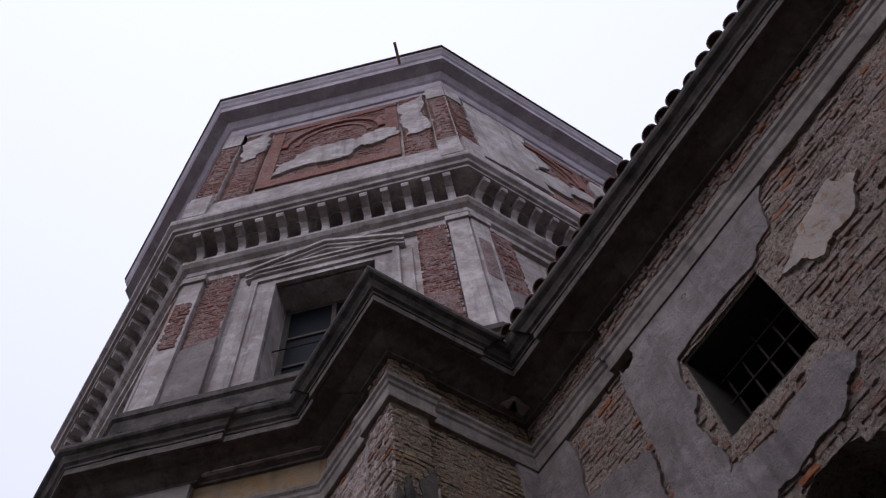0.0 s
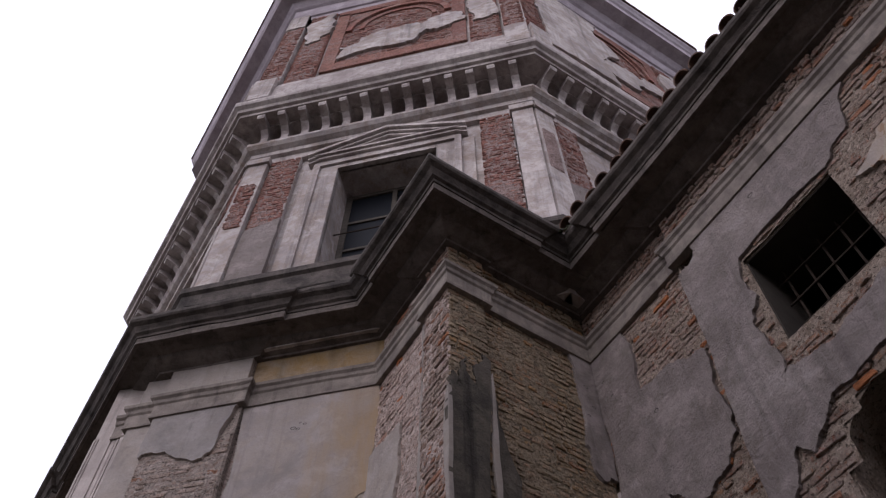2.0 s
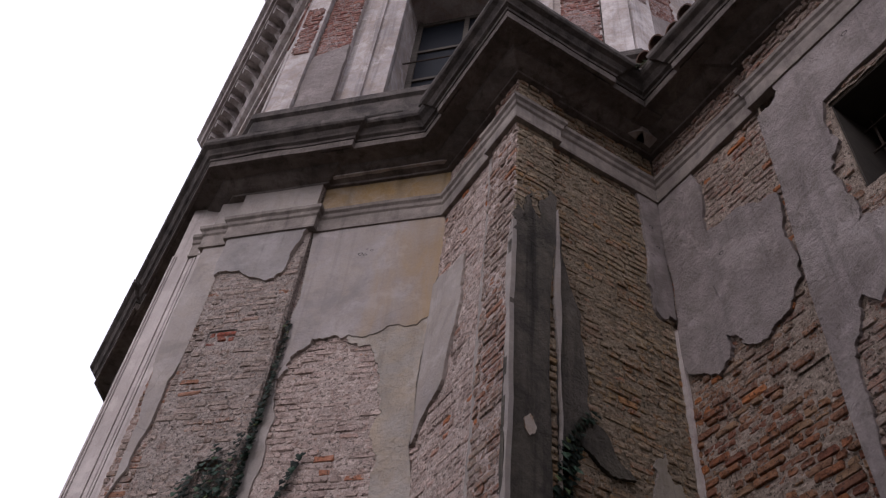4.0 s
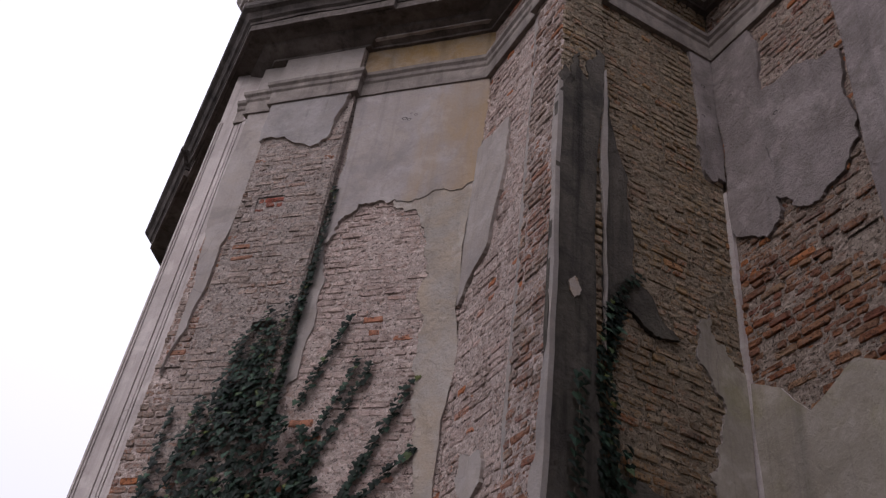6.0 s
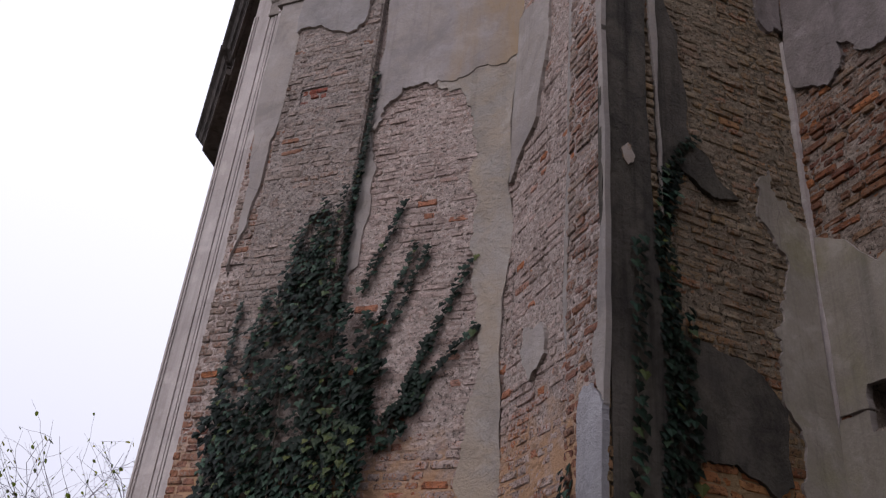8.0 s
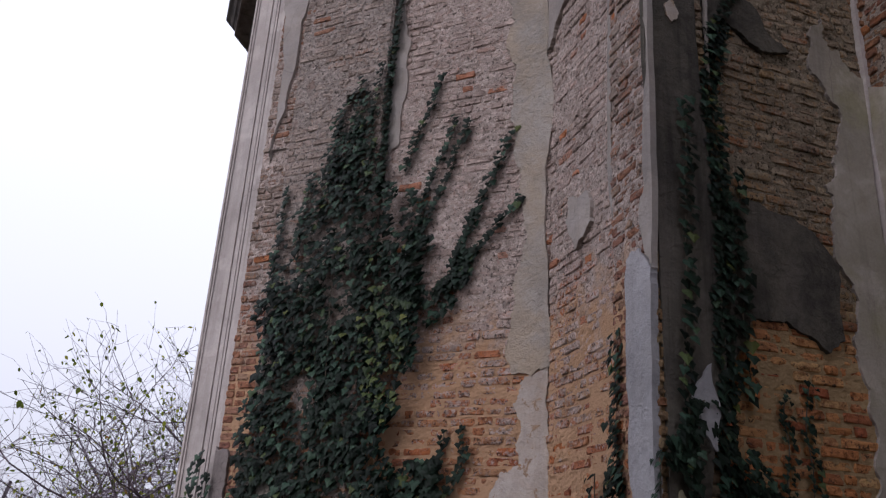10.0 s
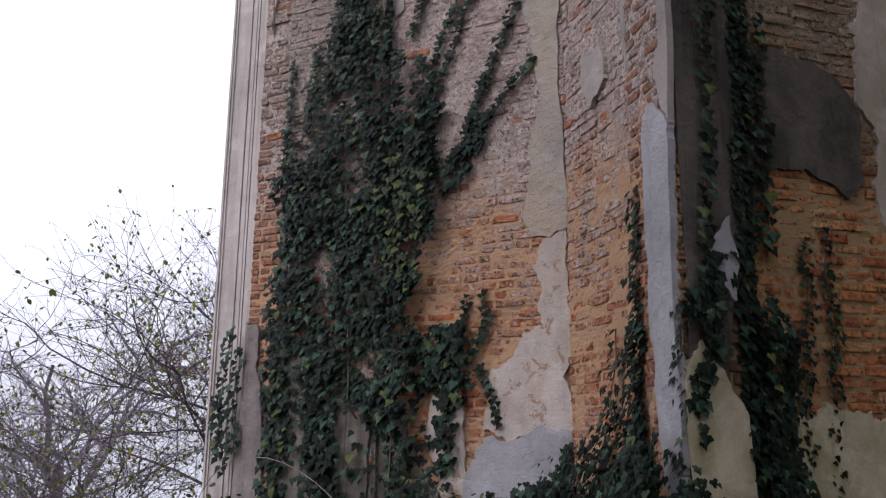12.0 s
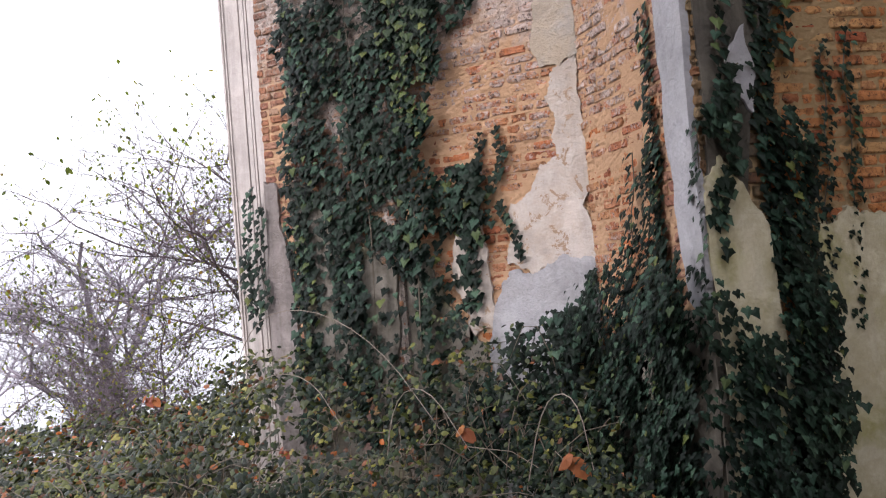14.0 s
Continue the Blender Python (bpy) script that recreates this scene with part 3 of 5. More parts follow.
WIN = (1.90, 2.83, 6.38, 7.41)
ARCH = (1.84, 2.86, 3.6, 5.14, 0.50)
arch_top = lambda u: ARCH[3] + ARCH[4] * math.sqrt(max(0.0, 1 - ((u - 2.35) / 0.51) ** 2))
nave_holes = [(WIN[0], WIN[1], lambda u: WIN[2], lambda u: WIN[3]), (ARCH[0], ARCH[1], lambda u: ARCH[2], arch_top), (1.34, 1.52, lambda u: 8.0, lambda u: 8.16)]
wall_nave = structure(obj("wall_nave", slab_with_holes(F_NAVE, 1.32, 9.0, -0.4, Z_TOP, -0.55, 0.036, nave_holes), MORTAR), "high nave wall of rough brick with flaking plaster", "wall")
putlog = [(0.24, 0.42, lambda u: 3.36, lambda u: 3.62)]
part("wall_strip", slab_with_holes(F_NAVE, -0.2, 1.32, -0.4, Z_TOP, -0.5, -0.022, putlog), MORTAR, wall_nave)
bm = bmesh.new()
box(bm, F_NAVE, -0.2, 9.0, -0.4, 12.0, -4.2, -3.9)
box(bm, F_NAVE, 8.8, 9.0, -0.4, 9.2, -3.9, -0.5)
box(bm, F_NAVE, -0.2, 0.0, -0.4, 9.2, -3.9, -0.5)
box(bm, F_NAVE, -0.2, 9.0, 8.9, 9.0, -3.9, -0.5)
structure(obj("wall_nave_back", fixed(bm), DARK_IN), "inside of the nave, its shade painted near black", "wall")

# unseen wall, added to keep skylight off the nave and the pier
F_BACK = Face((-2.1, -2.1), (S2, -S2), (S2, S2))
bm = bmesh.new()
box(bm, F_BACK, -1.5, 16.0, -0.4, 10.0, -0.4, 0.0)
structure(obj("wall_skylight_block", fixed(bm), MORTAR), "unseen wall added behind to block skylight", "wall")

# ---- mouldings of the lower storey ----
L = lambda u, o: xy(F_LEFT.at(u, 0, o))
B = lambda u, o: xy(F_B.at(u, 0, o))
P = lambda u, o: xy(F_P.at(u, 0, o))
N = lambda u, o: xy(F_NAVE.at(u, 0, o))
RIGHT = [(-4.173, 5.12), (-3.25, 5.12), (-3.25, 5.2), (-1.86, 5.2), B(0.93, 0), B(0.93, 0.05), (-0.94, 4.28 - 0.05 / S2), P(0.36, 0.05), P(0.36, 0), (0.2, 5.42), N(1.32, 0), N(1.32, 0.06), N(9.0, 0.06)]
NECK_PATH = [(-4.72, 5.3), (-4.5, 5.3), (-4.5, 5.2), (-4.173, 5.2)] + RIGHT
CORN_PATH = [(-8.0, 11.0), L(4.45, 0.17), L(3.1, 0.17), L(3.1, 0.11), L(1.9, 0.11), L(1.9, 0.16), (-4.316, 5.15), (-3.25, 5.15)] + RIGHT[2:]
structure(obj("trim_necking", sweep(NECK_PATH, [(-0.03, 8.12), (0.048, 8.12), (0.052, 8.145), (0.040, 8.155), (0.042, 8.30), (0.060, 8.32), (0.066, 8.36), (0.090, 8.385), (0.094, 8.425), (-0.03, 8.455)], 0.010, 0.06), STONE), "weathered plaster string moulding below the frieze", "moulding")
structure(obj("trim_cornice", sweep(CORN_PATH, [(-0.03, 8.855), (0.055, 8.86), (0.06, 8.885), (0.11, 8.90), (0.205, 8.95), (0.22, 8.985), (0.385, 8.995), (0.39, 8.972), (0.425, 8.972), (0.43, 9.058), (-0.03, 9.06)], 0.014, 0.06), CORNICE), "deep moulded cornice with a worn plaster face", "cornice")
cornice_top = structure(obj("trim_cornice_top", sweep(CORN_PATH, [(-0.03, 9.062), (0.44, 9.066), (0.446, 9.096), (0.478, 9.114), (0.487, 9.134), (0.517, 9.178), (0.564, 9.204), (0.58, 9.232), (0.58, 9.283), (-0.03, 9.45)], 0.026, 0.05), STONE_DARK), "near-black crown moulding of the cornice", "cornice")

rc = random.Random(9)
for face_, ua, ub in ((F_MAIN, -4.4, -2.12), (F_B, 0.26, 1.88), (F_P, -0.58, 1.02)):
    u = ua
    while u < ub - 0.1:
        w = min(rc.uniform(0.32, 0.55), ub - u)
        o = 0.595 + rc.uniform(-0.07, 0.025)
        z = 9.277 + rc.uniform(0, 0.03)
        bm = bmesh.new()
        prism(bm, face_, [(u, z), (u + w - 0.008, z + rc.uniform(-0.006, 0.006)), (u + w - 0.008, z + 0.032), (u, z + 0.030)], 0.1, o)
        bmesh.ops.subdivide_edges(bm, edges=bm.edges[:], cuts=2)
        for v in bm.verts:
            v.co += Vector((rc.uniform(-1, 1), rc.uniform(-1, 1), rc.uniform(-0.5, 0.5))) * 0.008
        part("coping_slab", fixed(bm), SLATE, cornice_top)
        u += w

# ---- tower ----
TWO = lambda a: a * math.tan(radians(22.5))
tower = structure(new("wall_tower"), "eight-sided church tower of plaster and brick", "tower")
for k in range(8):
    f = tower_face(k, 5.25)
    h = TWO(5.25)
    holes = [(-0.745, 0.745, lambda u: 9.9, lambda u: 13.05)] if k in (0, 2, 6) else []
    part("wall", slab_with_holes(f, -h, h, 8.9, 14.8, -0.55, 0.0, holes), TOWER_PLASTER, tower)
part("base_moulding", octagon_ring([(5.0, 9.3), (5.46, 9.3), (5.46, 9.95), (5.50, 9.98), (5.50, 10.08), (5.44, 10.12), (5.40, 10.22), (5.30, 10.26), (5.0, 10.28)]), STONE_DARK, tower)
part("architrave", octagon_ring([(5.0, 13.72), (5.33, 13.72), (5.34, 13.86), (5.40, 13.88), (5.41, 13.98), (5.49, 14.02), (5.54, 14.08), (5.54, 14.15), (5.30, 14.22), (5.0, 14.22)]), TOWER_PLASTER, tower)
part("cornice", octagon_ring([(5.0, 14.62), (5.84, 14.62), (5.85, 14.68), (5.90, 14.69), (5.92, 14.75), (5.985, 14.79), (6.0, 14.84), (6.0, 14.92), (5.0, 15.3)]), TOWER_STONE, tower)
part("wall_upper", octagon_ring([(5.2, 14.9), (5.7, 14.9), (5.7, 20.9), (5.2, 20.9)]), TOWER_PLASTER, tower)
part("base_moulding", octagon_ring([(5.3, 15.2), (5.86, 15.2), (5.86, 15.75), (5.82, 15.8), (5.82, 15.95), (5.76, 16.0), (5.3, 16.02)]), TOWER_STONE, tower)
part("eaves", octagon_ring([(5.3, 20.2), (5.74, 20.2), (5.76, 20.34), (5.80, 20.36), (5.83, 20.46), (5.84, 20.75), (5.90, 20.80), (6.0, 20.98), (6.26, 21.06), (6.27, 21.30), (6.31, 21.36), (6.34, 21.46), (6.38, 21.54), (6.38, 21.68), (5.3, 21.9)]), EAVES, tower, "plastered eaves cornice with lavender haze in its colour")
bm = bmesh.new()
c = math.cos(radians(22.5))
rim = [bm.verts.new((TC.x + 6.42 / c * math.cos(t), TC.y + 6.42 / c * math.sin(t), 21.68)) for t in OCT]
rim2 = [bm.verts.new((TC.x + 6.42 / c * math.cos(t), TC.y + 6.42 / c * math.sin(t), 21.76)) for t in OCT]
tip = bm.verts.new((TC.x, TC.y, 24.5))
bm.faces.new(rim[::-1])
for i in range(8):
    j = (i + 1) % 8
    bm.faces.new((rim[i], rim[j], rim2[j], rim2[i]))
    bm.faces.new((rim2[i], rim2[j], tip))
part("roof", fixed(bm), TILE, tower)

# corbels under the tower cornice
def corbel_mesh():
    bm = bmesh.new()
    prof = [(-0.02, 14.16), (0.20, 14.17), (0.22, 14.20), (0.22, 14.34), (0.25, 14.40), (0.32, 14.47), (0.42, 14.50), (0.50, 14.51), (0.52, 14.55), (0.52, 14.625), (-0.02, 14.625)]
    w = 0.062
    a = [bm.verts.new((-w, -d, z)) for d, z in prof]
    b = [bm.verts.new((w, -d, z)) for d, z in prof]
    bm.faces.new(a)
    bm.faces.new(b[::-1])
    for i in range(len(prof)):
        j = (i + 1) % len(prof)
        bm.faces.new((a[i], b[i], b[j], a[j]))
    bm2 = fixed(bm)
    me = bpy.data.meshes.new("corbel")
    bm2.to_mesh(me)
    bm2.free()
    me.materials.append(TOWER_STONE)
    return me


corbel = corbel_mesh()
for k in range(8):
    n = 13
    f = tower_face(k, 5.30)
    for i in range(n):
        u = (i - (n - 1) / 2) * 0.342
        o = new("corbel", corbel)
        o.matrix_basis = Matrix.Translation(f.at(u, 0)) @ Matrix.Rotation(radians(45 * k), 4, "Z")
        o.parent = tower
    # small arches between the corbels
    bm = bmesh.new()
    for i in range(n - 1):
        u = (i - (n - 2) / 2) * 0.342
        r, seg = 0.098, 8
        for s in range(seg):
            a0, a1 = math.pi * s / seg, math.pi * (s + 1) / seg
            q = [(u + r * math.cos(a0), 14.50 + r * math.sin(a0)), (u + r * math.cos(a0), 14.63), (u + r * math.cos(a1), 14.63), (u + r * math.cos(a1), 14.50 + r * math.sin(a1))]
            prism(bm, f, q, 0.0, 0.30)
    part("arcade", fixed(bm), TOWER_STONE, tower)

# pilasters of the drum and the upper storey
for k in (7, 0, 1):
    f = tower_face(k, 5.25)
    for s in (-1, 1):
        bm = bmesh.new()
        u0, u1 = sorted((s * 1.40, s * 1.88))
        box(bm, f, u0, u1, 10.2, 13.74, -0.1, 0.075)
        part("pilaster", fixed(bm), TOWER_PLASTER, tower)
        bm = bmesh.new()
        u0, u1 = sorted((s * 1.90, s * (2.175 + 0.04)))
        box(bm, f, u0, u1, 10.2, 13.66, -0.1, 0.15)
        u0, u1 = sorted((s * 1.87, s * (2.175 + 0.06)))
        box(bm, f, u0, u1, 13.58, 13.74, -0.1, 0.19)
        part("corner_pilaster", fixed(bm), TOWER_PLASTER, tower)
        f2 = tower_face(k, 5.7)
        bm = bmesh.new()
        u0, u1 = sorted((s * 2.02, s * 2.41))
        box(bm, f2, u0, u1, 15.9, 20.22, -0.1, 0.12)
        box(bm, f2, u0, u1, 19.4, 20.22, 0.0, 0.15)
        box(bm, f2, u0, u1, 15.2, 16.1, 0.0, 0.22)
        part("corner_pilaster", fixed(bm), TOWER_PLASTER, tower)
        bm = bmesh.new()
        u0, u1 = sorted((s * 1.42, s * 1.98))
        box(bm, f2, u0, u1, 15.9, 20.22, -0.1, 0.05)
        part("pilaster", fixed(bm), BRICK_TOWER, tower)

# blind arch frames of the upper storey
for k in (7, 0, 1):
    f = tower_face(k, 5.7)
    bm = bmesh.new()
    for u0, u1, z0, z1 in ((-1.36, 1.36, 16.4, 16.75), (-1.36, -1.1, 16.75, 20.0), (1.1, 1.36, 16.75, 20.0), (-1.36, 1.36, 19.9, 20.2)):
        box(bm, f, u0, u1, z0, z1, -0.05, 0.045)
    seg = 14
    for r0, r1, o in ((0.95, 1.08, 0.07), (0.70, 0.80, 0.05)):
        for i in range(seg):
            a0, a1 = math.pi * i / seg, math.pi * (i + 1) / seg
            prism(bm, f, [(r * math.cos(a), 18.6 + 1.1 * r * math.sin(a)) for r, a in ((r0, a0), (r1, a0), (r1, a1), (r0, a1))], -0.05, o)
    part("blind_arch", fixed(bm), BRICK_TOWER, tower)

# tower window with its pediment
f = tower_face(0, 5.25)
window_1 = structure(new("window_1"), "tall dark tower window under a plaster pediment", "window")
bm = bmesh.new()
for s in (-1, 1):
    u0, u1 = sorted((s * 0.745, s * 1.02))
    box(bm, f, u0, u1, 9.95, 13.05, -0.02, 0.07)
    u0, u1 = sorted((s * 1.02, s * 1.12))
    box(bm, f, u0, u1, 9.95, 13.25, -0.02, 0.11)
    u0, u1 = sorted((s * 1.12, s * 1.30))
    box(bm, f, u0, u1, 9.95, 13.25, -0.02, 0.04)
box(bm, f, -1.02, 1.02, 13.05, 13.16, -0.02, 0.07)
box(bm, f, -1.02, 1.02, 13.16, 13.25, -0.02, 0.11)
part("surround", fixed(bm), TOWER_PLASTER, window_1)
bm = bmesh.new()
for z0, z1, w, o in ((13.25, 13.34, 1.10, 0.09), (13.34, 13.40, 1.14, 0.14), (13.40, 13.45, 1.18, 0.18)):
    box(bm, f, -w, w, z0, z1, -0.02, o)
for d, o, t in ((0.0, 0.22, 0.07), (0.075, 0.17, 0.06), (0.14, 0.13, 0.05)):
    for s in (-1, 1):
        q = [(s * 1.21, 13.46 - d), (0, 13.93 - d), (0, 13.93 - d - t), (s * 1.21, 13.46 - d - t)]
        prism(bm, f, q, -0.02, o)
prism(bm, f, [(-1.05, 13.42), (1.05, 13.42), (0, 13.84)], -0.02, 0.07)
part("pediment", fixed(bm), TOWER_STONE, window_1, "stepped plaster pediment")
bm = bmesh.new()
for u0, u1, z0, z1 in ((-0.745, -0.66, 9.9, 13.05), (0.66, 0.745, 9.9, 13.05), (-0.66, 0.66, 12.97, 13.05), (-0.035, 0.035, 9.9, 12.97), (-0.66, 0.66, 12.2, 12.25), (-0.66, 0.66, 11.45, 11.5), (-0.66, 0.66, 10.7, 10.75)):
    box(bm, f, u0, u1, z0, z1, -0.50, -0.44)
part("window_frame", fixed(bm), WOOD, window_1)
# opaque near-black panes: the unlit inside is painted into them
m, nt, b = mat("window_pane_dark_inside")
b.inputs["Base Color"].default_value = (0.012, 0.014, 0.018, 1)
b.inputs["Roughness"].default_value = 0.5
b.inputs["Specular IOR Level"].default_value = 0.05
GLASS = m
for u0, u1 in ((-0.66, -0.035), (0.035, 0.66)):
    for z0, z1 in ((9.9, 10.7), (10.75, 11.45), (11.5, 12.2), (12.25, 12.97)):
        bm = bmesh.new()
        box(bm, f, u0, u1, z0, z1, -0.475, -0.467)
        part("pane", fixed(bm), GLASS, window_1)

def bar_mesh(a, b_, r, bm, n=6):
    a, b_ = Vector(a), Vector(b_)
    q = (b_ - a).to_track_quat("Z", "Y")
    ra = [bm.verts.new(a + q @ Vector((r * math.cos(6.2832 * i / n), r * math.sin(6.2832 * i / n), 0))) for i in range(n)]
    rb = [bm.verts.new(b_ + q @ Vector((r * math.cos(6.2832 * i / n), r * math.sin(6.2832 * i / n), 0))) for i in range(n)]
    for i in range(n):
        j = (i + 1) % n
        bm.faces.new((ra[i], ra[j], rb[j], rb[i]))
    bm.faces.new(ra[::-1])
    bm.faces.new(rb)


for z in (10.9, 11.6):
    bm = bmesh.new()
    bar_mesh(f.at(-0.76, z, -0.25), f.at(0.76, z, -0.25), 0.012, bm)
    part("iron_bar", bm, IRON, window_1)

# iron rod at the tower eaves
bm = bmesh.new()
a = tower_face(0, 6.3).at(1.62, 21.3)
bar_mesh(a, a + Vector((0.0, -0.50, 0.10)), 0.035, bm)
tagged(obj("metal_rod", bm, ROD), "short reddish metal rod sticking out of the eaves", "rod")

# ---- nave windows with iron grilles ----
window_2 = structure(new("window_2"), "square unglazed nave window with an iron grille", "window")
for i in range(5):
    u = WIN[0] + (i + 0.5) * (WIN[1] - WIN[0]) / 5
    bm = bmesh.new()
    bar_mesh(F_NAVE.at(u, WIN[2] - 0.03, -0.28), F_NAVE.at(u, WIN[3] + 0.03, -0.28), 0.011, bm)
    part("grille_bar", bm, IRON, window_2)
for i in range(4):
    z = WIN[2] + (i + 0.5) * (WIN[3] - WIN[2]) / 4
    bm = bmesh.new()
    bar_mesh(F_NAVE.at(WIN[0] - 0.03, z, -0.26), F_NAVE.at(WIN[1] + 0.03, z, -0.26), 0.010, bm)
    part("grille_bar", bm, IRON, window_2)
# thin lining added to the opening, its colour painted as deep shade
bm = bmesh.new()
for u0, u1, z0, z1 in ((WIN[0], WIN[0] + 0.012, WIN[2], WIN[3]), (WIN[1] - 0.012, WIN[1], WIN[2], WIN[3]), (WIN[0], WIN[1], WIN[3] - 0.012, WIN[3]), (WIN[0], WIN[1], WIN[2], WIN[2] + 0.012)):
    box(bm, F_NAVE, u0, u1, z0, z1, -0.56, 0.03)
part("reveal_shade_lining", fixed(bm), DARK_IN, window_2)
window_3 = structure(new("window_3"), "arched nave window with iron bars", "window")
for i in range(6):
    u = ARCH[0] + (i + 0.5) * (ARCH[1] - ARCH[0]) / 6
    bm = bmesh.new()
    bar_mesh(F_NAVE.at(u, ARCH[2], -0.3), F_NAVE.at(u, arch_top(u) + 0.03, -0.3), 0.011, bm)
    part("grille_bar", bm, IRON, window_3)
for i in range(5):
    z = ARCH[2] + (i + 0.6) * 0.38
    bm = bmesh.new()
    bar_mesh(F_NAVE.at(ARCH[0] - 0.02, z, -0.28), F_NAVE.at(ARCH[1] + 0.02, z, -0.28), 0.010, bm)
    part("grille_bar", bm, IRON, window_3)

# ---- nave roof: boarding and half-round clay tiles ----
SLOPE = math.tan(radians(19))
bm = bmesh.new()
a = [F_NAVE.at(u, 9.31 + (o - 0.59) * -SLOPE, o) for u, o in ((0.60, 0.575), (9.0, 0.575), (9.0, -4.2), (0.60, -4.2))]
lo = [bm.verts.new(p) for p in a]
hi = [bm.verts.new(p + Vector((0, 0, 0.03))) for p in a]
bm.faces.new(lo)
bm.faces.new(hi[::-1])
for i in range(4):
    j = (i + 1) % 4
    bm.faces.new((lo[i], hi[i], hi[j], lo[j]))
roof_nave = structure(obj("roof_nave", fixed(bm), WOOD), "low-pitched nave roof of half-round clay tiles", "roof")


def coppo(up):
    """A tapered half-round clay tile, 45 cm long."""
    bm = bmesh.new()
    n, ln, th = 8, 0.45, 0.014
    rows = []
    for y, r in ((0, 0.095 if up else 0.08), (ln, 0.078 if up else 0.095)):
        for rr in (r, r - th):
            rows.append([bm.verts.new((rr * math.cos(math.pi * i / n), y, (rr * math.sin(math.pi * i / n)) * (1 if up else -1))) for i in range(n + 1)])
    o0, i0, o1, i1 = rows
    for i in range(n):
        bm.faces.new((o0[i], o0[i + 1], o1[i + 1], o1[i]))
        bm.faces.new((i0[i], i1[i], i1[i + 1], i0[i + 1]))
        bm.faces.new((o0[i], i0[i], i0[i + 1], o0[i + 1]))
        bm.faces.new((o1[i], o1[i + 1], i1[i + 1], i1[i]))
    bmx = fixed(bm)
    me = bpy.data.meshes.new("roof_tile")
    bmx.to_mesh(me)
    bmx.free()
    me.materials.append(TILE)
    return me


cover, pan = coppo(True), coppo(False)
rt = random.Random(5)
basis = Matrix((F_NAVE.u, -F_NAVE.n, Vector((0, 0, 1)))).transposed().to_4x4()
for row in range(3):
    for i in range(40):
        u = 0.66 + i * 0.205
        for me, du, dz, out in ((cover, 0, 0.02, 0.60), (pan, 0.1025, 0.07, 0.565)):
            o_ = out - row * 0.36 + rt.uniform(-0.03, 0.03)
            o = new("roof_tile", me)
            o.matrix_basis = Matrix.Translation(F_NAVE.at(u + du + rt.uniform(-0.012, 0.012), 9.35 + (0.59 - o_) * SLOPE + dz + row * 0.012, o_)) @ basis @ Matrix.Rotation(math.atan(SLOPE) + rt.uniform(-0.03, 0.03), 4, "X") @ Matrix.Rotation(rt.uniform(-0.05, 0.05), 4, "Z")
            o.parent = roof_nave

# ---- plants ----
# near-black leaves stand for shaded gaps, the few pale ones for highlights
IVY = leaf_material("ivy_leaf_gap_shade", [(0.0, (0.0016, 0.0036, 0.0022)), (0.52, (0.0036, 0.0082, 0.0050)), (0.76, (0.010, 0.023, 0.015)), (0.89, (0.027, 0.054, 0.036)), (0.96, (0.048, 0.082, 0.052)), (0.985, (0.060, 0.080, 0.028)), (1.0, (0.085, 0.092, 0.022))], 0.46, 0.09)
IVY_YELLOW = leaf_material("ivy_leaf_yellowish", [(0.0, (0.008, 0.016, 0.007)), (0.5, (0.025, 0.042, 0.012)), (0.85, (0.060, 0.075, 0.018)), (1.0, (0.11, 0.115, 0.025))], 0.45, 0.12)
# darker set: shade low in the thicket is put into the leaf colour
IVY_LOW = leaf_material("ivy_leaf_low_shaded", [(0.0, (0.0016, 0.0030, 0.0014)), (0.55, (0.0045, 0.0085, 0.0040)), (0.80, (0.014, 0.024, 0.010)), (0.93, (0.036, 0.050, 0.020)), (1.0, (0.075, 0.070, 0.018))], 0.46, 0.09)
# wide range: dark gaps and gloss between leaves are painted by colour
BRAMBLE = leaf_material("bramble_leaf", [(0.0, (0.005, 0.008, 0.003)), (0.34, (0.016, 0.023, 0.007)), (0.60, (0.052, 0.062, 0.015)), (0.79, (0.115, 0.122, 0.026)), (0.86, (0.20, 0.19, 0.04)), (0.90, (0.13, 0.05, 0.02)), (0.955, (0.055, 0.021, 0.012)), (1.0, (0.36, 0.10, 0.02))], 0.42, 0.22, 0.2)
TREE_LEAF = leaf_material("sparse_autumn_leaf", [(0.0, (0.06, 0.085, 0.025)), (0.45, (0.14, 0.18, 0.045)), (0.75, (0.26, 0.29, 0.06)), (0.93, (0.34, 0.31, 0.07)), (1.0, (0.26, 0.09, 0.04))], 0.45, 0.25, 0.6)
TWIG = plain_material("grey_brown_twigs", (0.125, 0.095, 0.108), (0.062, 0.047, 0.053), 12, 0.9)
STEM = plain_material("ivy_stem", (0.14, 0.115, 0.09), (0.07, 0.055, 0.04), 14, 0.9)

PALE_STALK = plain_material("dry_bramble_stalk", (0.22, 0.18, 0.15), (0.12, 0.095, 0.08), 12, 0.8)

IVY_SHAPE = [(0, 0.02), (-0.26, -0.16), (-0.56, 0.14), (-0.32, 0.44), (0, 1.0), (0.32, 0.44), (0.56, 0.14), (0.26, -0.16)]
OVAL_SHAPE = [(0, 0), (-0.26, 0.22), (-0.30, 0.52), (-0.14, 0.84), (0, 1.0), (0.14, 0.84), (0.30, 0.52), (0.26, 0.22)]


